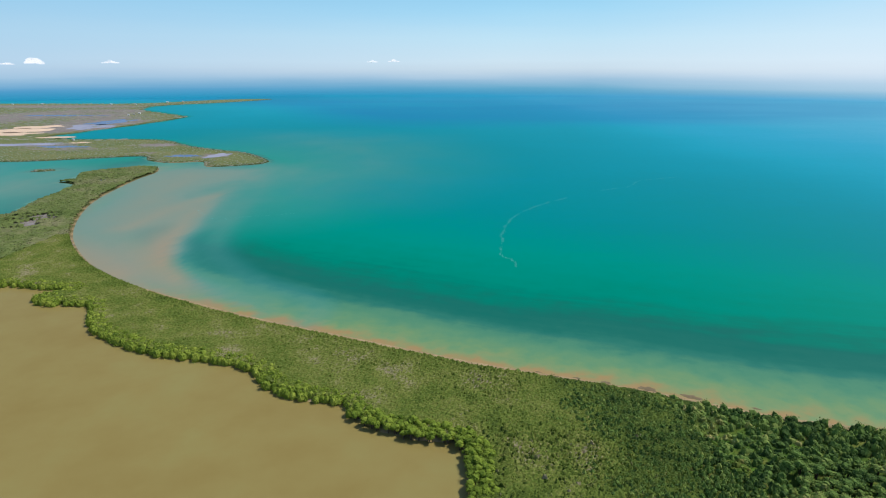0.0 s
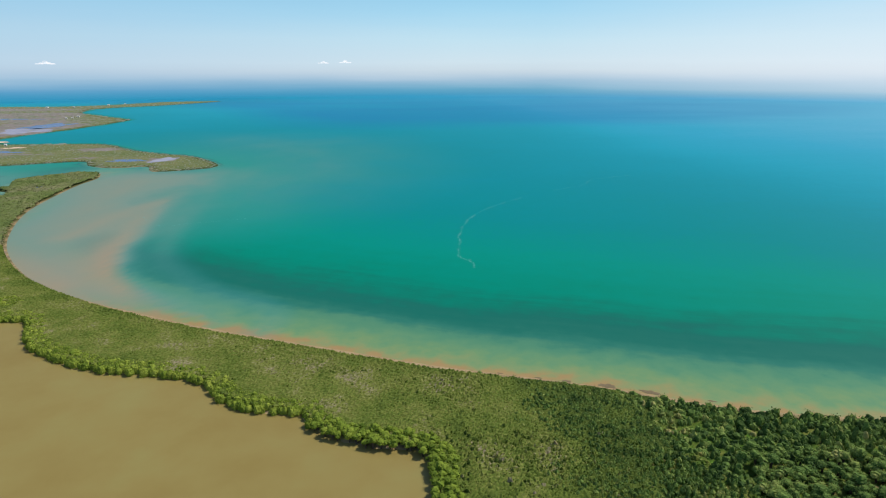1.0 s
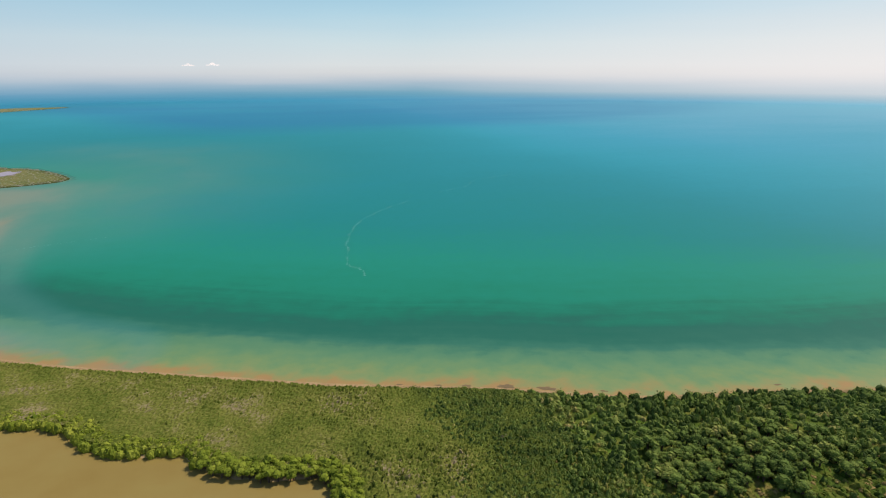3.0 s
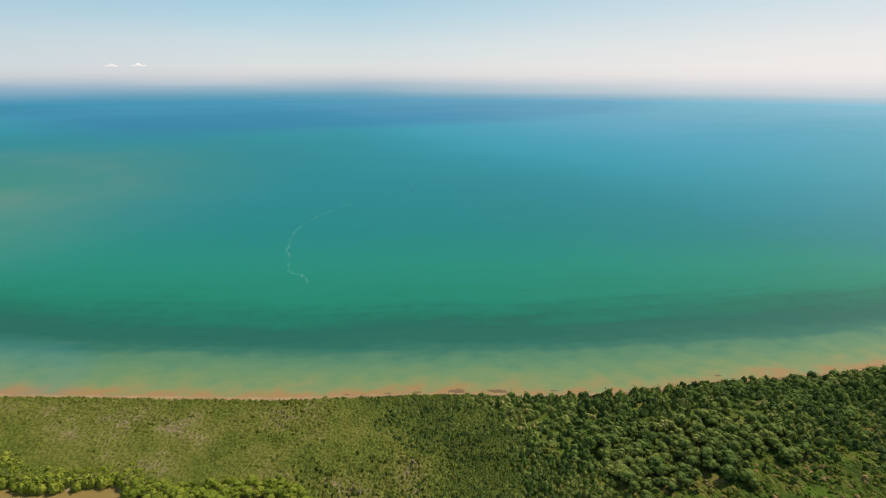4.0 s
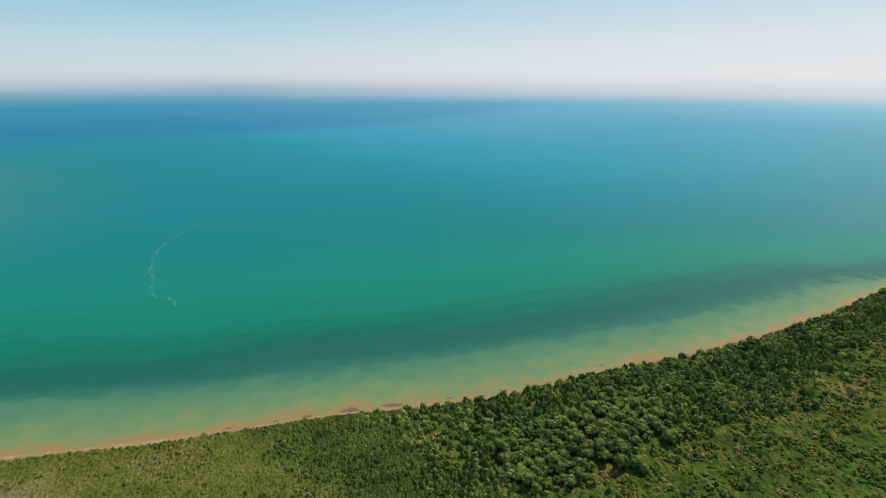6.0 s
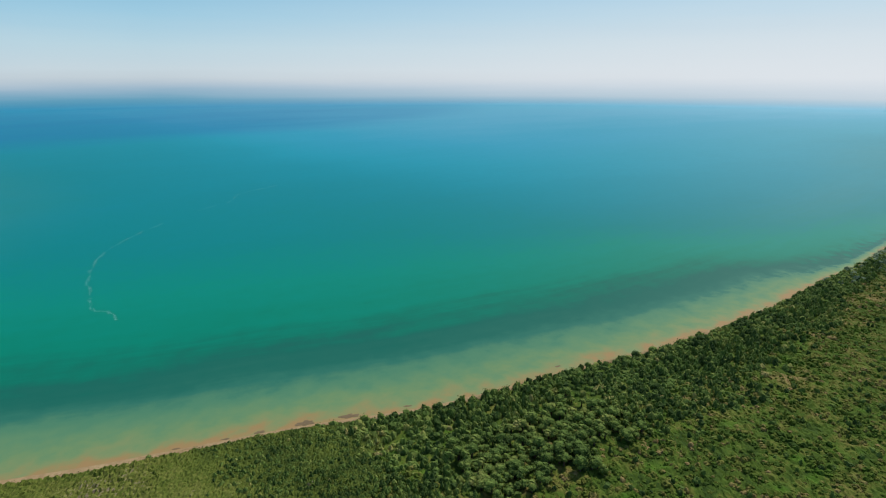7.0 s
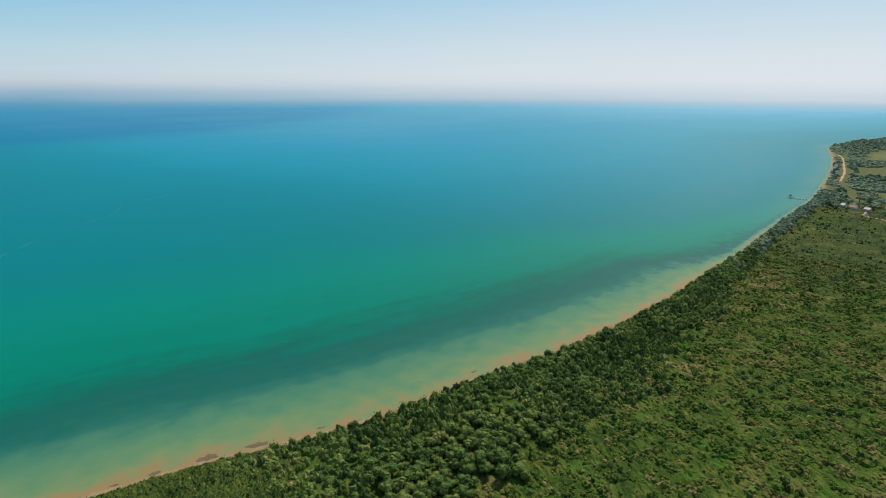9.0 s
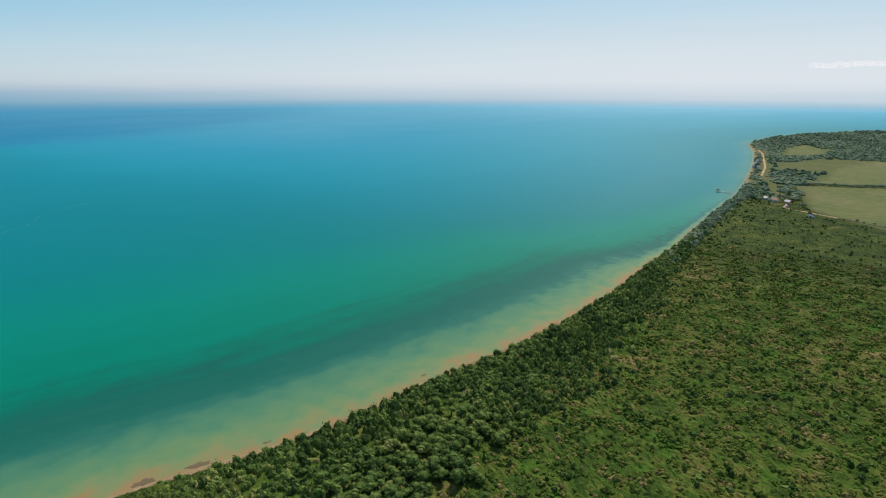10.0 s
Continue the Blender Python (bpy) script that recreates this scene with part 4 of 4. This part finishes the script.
TRACK = plain("sandy track", srgb(204, 168, 130), 0.95, 0.25, 1.5)
EARTH = plain("dark earth", srgb(74, 62, 44), 0.95, 0.35, 1.0)
PIT_SAND = plain("dug sand", srgb(236, 200, 166), 0.95, 0.3, 9.0)
POND_BLUE, POND_PALE = pool_material("pond water", srgb(84, 108, 142), srgb(112, 132, 160)), pool_material("salt pan", srgb(132, 130, 146), srgb(166, 160, 170))
ribbon("road_beach", ROAD_A[ROAD_A[:, 0] > 880], 2.6, 1.0, TRACK, "pale orange sandy road behind the beach", "road")
ribbon("road_ditch", ROAD_B[8:], 3.0, 1.0, EARTH, "dark earth track along the edge of the field", "track")
ribbon("road_farm", ROAD_B[:9] + (0, 3), 3.2, 1.01, TRACK, "orange sandy farm track by the houses", "track")
pool("water_pond_1", -379, 852, 24, 12, 0, 1, POND_BLUE, "small blue pond on the sand spit", "pond")
pool("water_pond_2", -330, 856, 14, 24, -15, 2, POND_PALE, "pale dried salt pan on the sand spit", "pond")
pool("water_pond_3", -379, 656, 10, 22, -10, 3, POND_BLUE, "narrow blue pond among the scrub", "pond")
pool("water_pond_4", -780, 1310, 46, 60, 0, 4, POND_PALE, "wide lavender-grey shallow water among mud flats", "pond")
pool("water_pond_5", -800, 1430, 40, 70, 0, 5, POND_BLUE, "blue shallow water among mud flats", "pond")
pool("water_pond_6", -700, 985, 60, 18, 10, 6, POND_PALE, "grey shallow water on the island", "pond")
pool("water_pond_7", -1050, 1640, 110, 22, 0, 7, POND_BLUE, "blue tidal channel on the far island", "pond")
pool("water_pond_8", -620, 955, 40, 12, 0, 8, POND_BLUE, "blue-grey tidal pool on the island", "pond")

for k, (x, y, a, b, turn) in enumerate(((-888, 1298, 48, 36, 28), (-872, 1222, 62, 44, 14), (-856, 1148, 56, 40, 10), (-718, 1095, 34, 14, 12), (-625, 1012, 18, 9, 10))):
    pool("sand_pit_%d" % (k + 1), x, y, a, b, turn, 20 + k, PIT_SAND, "bare pale orange dug sand on the far island", "sand", 1.0)


# ---- buildings ----
def block(x0, x1, y0, y1, z0, z1):
    v = np.array([(x, y, z) for z in (z0, z1) for x, y in ((x0, y0), (x1, y0), (x1, y1), (x0, y1))], float)
    f = np.array([(0, 3, 2, 1), (4, 5, 6, 7), (0, 1, 5, 4), (1, 2, 6, 5), (2, 3, 7, 6), (3, 0, 4, 7)])
    return v, f


def joined(name, pieces, material, smooth=False):
    verts, faces, offset = [], [], 0
    for v, f in pieces:
        verts.append(v)
        faces.append(f + offset)
        offset += len(v)
    return solid(name, np.vstack(verts), np.vstack(faces), material, smooth)


def gable(a, b, z0, z1, over, thick):
    """Two sloping roof slabs that meet at the ridge along x."""
    x0, x1, y = -a / 2 - over, a / 2 + over, b / 2 + over
    drop = (z1 - z0) * over / (b / 2)
    out = []
    for s in (-1, 1):
        v = np.array([(x, yy, zz + t) for t in (0, thick) for x, yy, zz in ((x0, s * y, z0 - drop), (x1, s * y, z0 - drop), (x1, 0, z1), (x0, 0, z1))], float)
        out.append((v, np.array([(0, 3, 2, 1), (4, 5, 6, 7), (0, 1, 5, 4), (1, 2, 6, 5), (2, 3, 7, 6), (3, 0, 4, 7)])))
    return out


PALE_WOOD = plain("bleached wood", srgb(196, 188, 176), 0.85, 0.2, 0.4)
WHITE_WALL, CREAM_WALL = plain("whitewashed wall", srgb(228, 222, 210), 0.8, 0.12, 0.6), plain("cream wall", srgb(222, 180, 130), 0.8, 0.15, 0.6)
ROOF_RED, ROOF_TIN, ROOF_PALE = plain("orange roof", srgb(206, 150, 118), 0.7, 0.25, 0.5), plain("tin roof", srgb(98, 108, 126), 0.8, 0.2, 0.8), plain("pale roof", srgb(216, 212, 206), 0.6, 0.15, 0.8)
GLASS, WOOD, THATCH = plain("dark window glass", srgb(40, 48, 56), 0.1, 0.1, 1.0), plain("weathered wood", srgb(140, 120, 98), 0.85, 0.3, 0.3), plain("thatch", srgb(120, 104, 80), 0.95, 0.4, 0.25)


def house(x, y, turn, a, b, h, ridge, wall, roof, label, group="", z=0.9):
    """A small house with gabled roof, door and windows."""
    root = tagged(new("house"), label, "house", group)
    wall_mesh = joined("walls", [block(-a / 2, a / 2, -b / 2, -b / 2 + 0.25, -0.5, h), block(-a / 2, a / 2, b / 2 - 0.25, b / 2, -0.5, h),
                                 block(-a / 2, -a / 2 + 0.25, -b / 2 + 0.25, b / 2 - 0.25, -0.5, h), block(a / 2 - 0.25, a / 2, -b / 2 + 0.25, b / 2 - 0.25, -0.5, h)], wall)
    part("wall", wall_mesh, root)
    for s in (-1, 1):
        v = np.array([(s * (a / 2 - 0.25), -b / 2, h), (s * (a / 2 - 0.25), b / 2, h), (s * (a / 2 - 0.25), 0, h + ridge),
                      (s * (a / 2 - 0.02), -b / 2, h), (s * (a / 2 - 0.02), b / 2, h), (s * (a / 2 - 0.02), 0, h + ridge)], float)
        part("gable_end", solid("gable_end", v, np.array([(0, 1, 2), (3, 5, 4), (0, 3, 4), (0, 4, 1), (1, 4, 5), (1, 5, 2), (2, 5, 3), (2, 3, 0)]), wall, False), root)
    part("roof", joined("roof", gable(a, b, h, h + ridge, 0.5, 0.14), roof), root)
    part("door", joined("door", [block(-0.45, 0.45, -b / 2 - 0.04, -b / 2 + 0.02, 0.0, 2.05)], WOOD), root)
    for wx in (-a * 0.3, a * 0.3):
        part("window", joined("window", [block(wx - 0.5, wx + 0.5, -b / 2 - 0.03, -b / 2 + 0.02, 1.0, 2.0)], GLASS), root)
    root.matrix_basis = pose(x, y, z, 0, 0, turn)
    return root


house(693, 103, 60, 6.6, 4.2, 2.6, 1.4, WHITE_WALL, ROOF_RED, "white farmhouse with a faded orange roof at the wood's edge")
house(700, 112, 40, 5.0, 4.0, 2.4, 1.2, WHITE_WALL, ROOF_PALE, "small white outbuilding with a pale roof by the farmhouse")
house(686, 91, 70, 4.6, 4.2, 3.2, 1.2, CREAM_WALL, ROOF_PALE, "cream cottage with a pale roof by the farm track")
house(668, 90, 20, 2.6, 2.0, 2.0, 0.6, WHITE_WALL, ROOF_PALE, "tiny white hut by the farm track")
house(628, 66, 35, 6.0, 3.2, 2.2, 0.7, WHITE_WALL, ROOF_TIN, "low shed with a grey-blue tin roof in the marsh")
for x, y, a in ((1000, 165, 4), (955, 156, 3.4), (963, 163, 3.4), (1030, 168, 3.4)):
    house(x, y, 80, a, a * 0.75, 2.6, 1.4, WHITE_WALL, ROOF_PALE, "small white beach house behind the beach", "beach houses")
for x, y, a in ((-1560, 2168, 12), (-1454, 2170, 14), (-1205, 2172, 16), (-1116, 2172, 12), (-873, 1713, 13), (-870, 1646, 9), (-866, 1670, 8), (-1075, 2336, 16), (-1033, 2380, 14), (-656, 1043, 7)):
    house(x, y, 10, a * 0.42, a * 0.34, 2.4, 1.0, WHITE_WALL, ROOF_PALE, "distant white house on the far island", "houses of the far island")

# ---- pier with its thatched hut ----
pier = tagged(new("pier"), "narrow weathered wooden pier on posts over the shallow sea", "pier")
part("deck", joined("deck", [block(0, 21, -0.8, 0.8, 1.15, 1.35)], PALE_WOOD), pier, "sun-bleached plank deck")
for k in range(6):
    for side in (-0.65, 0.65):
        part("post", solid("post", *tube([(1 + 4 * k - 0.5, side, -3.0, 0.14), (1 + 4 * k - 0.5, side, 1.7, 0.12)], 8), WOOD), pier)
part("head", joined("head", [block(18.5, 24.0, -2.6, 2.6, 1.36, 1.5)], WOOD), pier)
pier.matrix_basis = pose(719, 147.5, 0.2, 0, 0, 76) @ Matrix.Scale(0.8, 4)
hut = tagged(new("palapa"), "round thatched palapa shelter on the pier head", "shelter")
for sx in (-1.6, 1.6):
    for sy in (-1.6, 1.6):
        part("post", solid("post", *tube([(sx, sy, 0, 0.1), (sx, sy, 2.4, 0.09)], 8), WOOD), hut)
cone, cone_f = tube([(0, 0, 1.9, 2.9), (0, 0, 2.2, 2.8), (0, 0, 3.2, 1.4), (0, 0, 4.2, 0.06)], 20)
cone[:, :2] *= np.random.default_rng(3).uniform(0.94, 1.06, (len(cone), 1))
part("thatched_roof", solid("thatched_roof", cone, cone_f, THATCH), hut)
hut.matrix_basis = pose(719 + 17.04 * math.cos(radians(76)), 147.5 + 17.04 * math.sin(radians(76)), 1.4) @ Matrix.Scale(0.62, 4)

# ---- trees between the fields and lone bushes ----
row = glide([(826, 92), (833, 78), (844, 45), (861, 8), (880, -40), (900, -100)], 3.6)
field_trees = [tree_kind("field_tree", 80 + k, 7.0 + k, 3.4 + 0.4 * k, 160, 0.16, 2, HAZED_HEAD_LEAF, "dark green tree in the row between two fields", "tree", "trees between the fields", "crown", 0.1) for k in range(3)]
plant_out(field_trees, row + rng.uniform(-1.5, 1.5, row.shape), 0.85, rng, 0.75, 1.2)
farm_trees = [tree_kind("farm_tree", 90 + k, 7.0 + k, 5.0 + 0.6 * k, 120, 0.2, 2, HAZED_HEAD_LEAF, "dark green tree beside the farmhouses", "tree", "trees by the farm", "crown", 0.1) for k in range(3)]
plant_out(farm_trees, np.array([(676, 76), (712, 96), (704, 88), (716, 110), (722, 118), (676, 106), (684, 116), (700, 124), (740, 104), (748, 96)], float), 0.85, rng, 0.8, 1.2)
hedge_xy = ROAD_B[10:] + rng.uniform(-1, 1, ROAD_B[10:].shape) + (2.6, 0)
plant_out([tree_kind("hedge_bush", 97, 3.2, 1.8, 60, 0.22, 5, MARSH_LEAF, "low green bush along the field track", "bush", "bushes along the field track", "foliage", 0.05)], hedge_xy, 0.85, rng, 0.7, 1.2)
shore_bush = tree_kind("beach_bush", 98, 3.0, 2.4, 80, 0.2, 5, FOREST_LEAF, "dark green bush alone on the sandy beach", "bush", "bushes on the beach", "foliage", 0.05)
plant_out([shore_bush], np.array([(31, 215), (64, 205), (-60, 252.5)], float), 0.2, rng, 0.6, 1.0)
plant_out([tree_kind("shore_tree", 99, 3.6, 3.9, 160, 0.16, 2, FOREST_LEAF, "slender tree that stands above the shore wood", "tree", "", "crown", 0.25)], np.array([(193.5, 163.5)]), 0.6, rng, 1.0, 1.01)
RED_LEAF = foliage("dry red leaves", [(0.0, srgb(96, 50, 42)), (0.6, srgb(136, 78, 66)), (1.0, srgb(150, 104, 84))])
plant_out([tree_kind("dry_bush", 100, 2.8, 1.5, 80, 0.2, 5, RED_LEAF, "dry reddish bush at the edge of the beach", "bush", "", "foliage", 0.05)], np.array([(149.5, 174.2)]), 0.4, rng, 1.0, 1.01)


# ---- seaweed mats, foam, clouds ----
def mat(x, y, a, b, turn, seed):
    """A low, ragged heap of weed in the shallows."""
    r = np.random.default_rng(seed)
    angle = np.linspace(0, 2 * math.pi, 28, endpoint=False)
    ragged = 1 + sum(r.uniform(-0.14, 0.14) * np.sin(k * angle + r.uniform(0, 6)) for k in range(2, 9))
    rings = []
    for share, z in ((1.0, -0.1), (0.8, 0.02), (0.5, 0.05), (0.05, 0.06)):
        rings.append(np.c_[a * share * ragged * np.cos(angle), b * share * ragged * np.sin(angle), z + r.uniform(-0.03, 0.03, 28)])
    faces = [(k * 28 + i, k * 28 + (i + 1) % 28, (k + 1) * 28 + (i + 1) % 28, (k + 1) * 28 + i) for k in range(3) for i in range(28)]
    ob = new("seaweed_mat", solid("seaweed_mat", np.vstack(rings), np.array(faces), WEED))
    ob.matrix_basis = pose(x, y, 0, 0, 0, turn)
    return tagged(ob, "dark grey-brown mat of seaweed in the shallows", "seaweed", "seaweed mats along the shore")


WEED = plain("seaweed", srgb(126, 108, 78), 0.9, 0.35, 0.7)
for k, (x, y, a, b, turn) in enumerate(((81, 203.5, 4.2, 1.8, -20), (96, 197.5, 4.6, 1.6, -22), (66, 208.5, 2.4, 1.0, -20), (55, 212, 1.6, 0.7, -22), (187, 174.5, 1.8, 0.8, -12), (40, 217, 1.4, 0.6, -20), (117, 189.5, 1.8, 0.7, -24))):
    mat(x, y, a, b, turn, 200 + k)


def foam(name, line, seed, wide, dense, label):
    """A drifting line of foam: many thin ragged flecks on the water."""
    r = np.random.default_rng(seed)
    verts, faces, offset = [], [], 0
    steps = np.cumsum(np.r_[0, np.hypot(*np.diff(line, axis=0).T)])
    for at in np.arange(0, steps[-1], 1 / dense):
        if math.sin(at * 0.11) + math.sin(at * 0.31 + 1) + r.normal() * 0.8 < -0.5:
            continue
        x, y = np.interp(at, steps, line[:, 0]), np.interp(at, steps, line[:, 1])
        dx, dy = np.interp(at + 1, steps, line[:, 0]) - x, np.interp(at + 1, steps, line[:, 1]) - y
        turn = math.atan2(dy, dx) + r.normal() * 0.5
        x, y = x + r.normal() * wide + 0.7 * math.sin(at * 0.23), y + r.normal() * wide
        angle = np.linspace(0, 2 * math.pi, 9, endpoint=False)
        size = r.uniform(0.5, 1.3, 9)
        px, py = size * np.cos(angle) * r.uniform(0.3, 1.2), size * np.sin(angle) * r.uniform(0.12, 0.35)
        verts.append(np.c_[x + px * math.cos(turn) - py * math.sin(turn), y + px * math.sin(turn) + py * math.cos(turn), np.full(9, 0.03)])
        faces.extend((offset, offset + i, offset + i + 1) for i in range(1, 8))
        offset += 9
    return tagged(new(name, solid(name, np.vstack(verts), np.array(faces), FOAM)), label, "foam", kind="stuff")


FOAM = plain("sea foam", srgb(104, 176, 164), 0.9, 0.3, 2.0)
foam("foam_line", glide([(47, 354), (46, 368), (40, 380), (43, 408), (49, 447), (65, 495), (94, 536), (124, 567)], 2), 61, 0.5, 1.6, "thin broken line of white foam on the open sea")
foam("foam_line_far", glide([(164, 601), (190, 617), (204, 626), (225, 661), (240, 668), (290, 690)], 2), 62, 0.6, 1.1, "faint broken line of foam far out on the sea")
foam("foam_line_bay", glide([(-222, 512), (-205, 490), (-194, 479), (-160, 488), (-131, 498)], 2), 63, 0.8, 0.5, "faint line of foam in the bay")


def cloud(x, y, z, wide, high, seed, label):
    """A small far cumulus: a heap of soft billows."""
    r = np.random.default_rng(seed)
    pieces = []
    for along in np.linspace(-0.46, 0.46, 13) * wide:
        v, f = CORES[2]
        size = max(high * r.uniform(0.3, 0.5) * (1.1 - 1.6 * abs(along) / wide), wide * 0.05)
        pieces.append((v * (size * 1.4, size * 1.4, size) + (along, r.normal() * high * 0.1, size * r.uniform(0.6, 1.2)), f))
    ob = new("cloud", joined("cloud", pieces, CLOUD, True))
    ob.matrix_basis = pose(x, y, z, 0, 0, math.degrees(math.atan2(y, x)) + 90)
    ob.visible_shadow = False
    return tagged(ob, label, "cloud", "clouds over the horizon")


def cloud_material():
    """Vapour whose sunlit white is put in as a glow, thin at its edges."""
    n = Nodes("cloud", 1.0, 0.0)
    light = n.add("ShaderNodeEmission", Strength=1.08)
    light.inputs["Color"].default_value = srgb(240, 239, 242)
    clear = n.add("ShaderNodeBsdfTransparent")
    edge = n.add("ShaderNodeMixShader")
    n.link(n.span(n.noise(14, 4.0), 0.3, 0.7, 0.32, 1.0), edge.inputs["Fac"])
    n.link(light.outputs[0], edge.inputs[1])
    n.link(clear.outputs[0], edge.inputs[2])
    n.link(edge.outputs[0], n.tree.nodes["Material Output"].inputs["Surface"])
    return n.mat


CLOUD = cloud_material()
for bearing_of, height, wide, high, seed, label in ((-33.8, 142, 62, 36, 71, "small white cumulus cloud above the far island"), (-35.6, 140, 50, 12, 74, "faint grey cloud wisp above the haze"),
                                                    (-28.6, 148, 66, 14, 72, "faint grey cloud wisp above the haze"), (-6.6, 158, 50, 11, 73, "low white cloud streak above the haze"),
                                                    (-4.6, 160, 54, 13, 76, "low white cloud streak above the haze"), (87.5, 172, 280, 24, 75, "long white cloud low over the headland"),
                                                    (93.5, 175, 320, 32, 77, "long white cloud low over the headland")):
    cloud(2930 * math.sin(radians(bearing_of)), 2930 * math.cos(radians(bearing_of)), height, wide, high, seed, label)
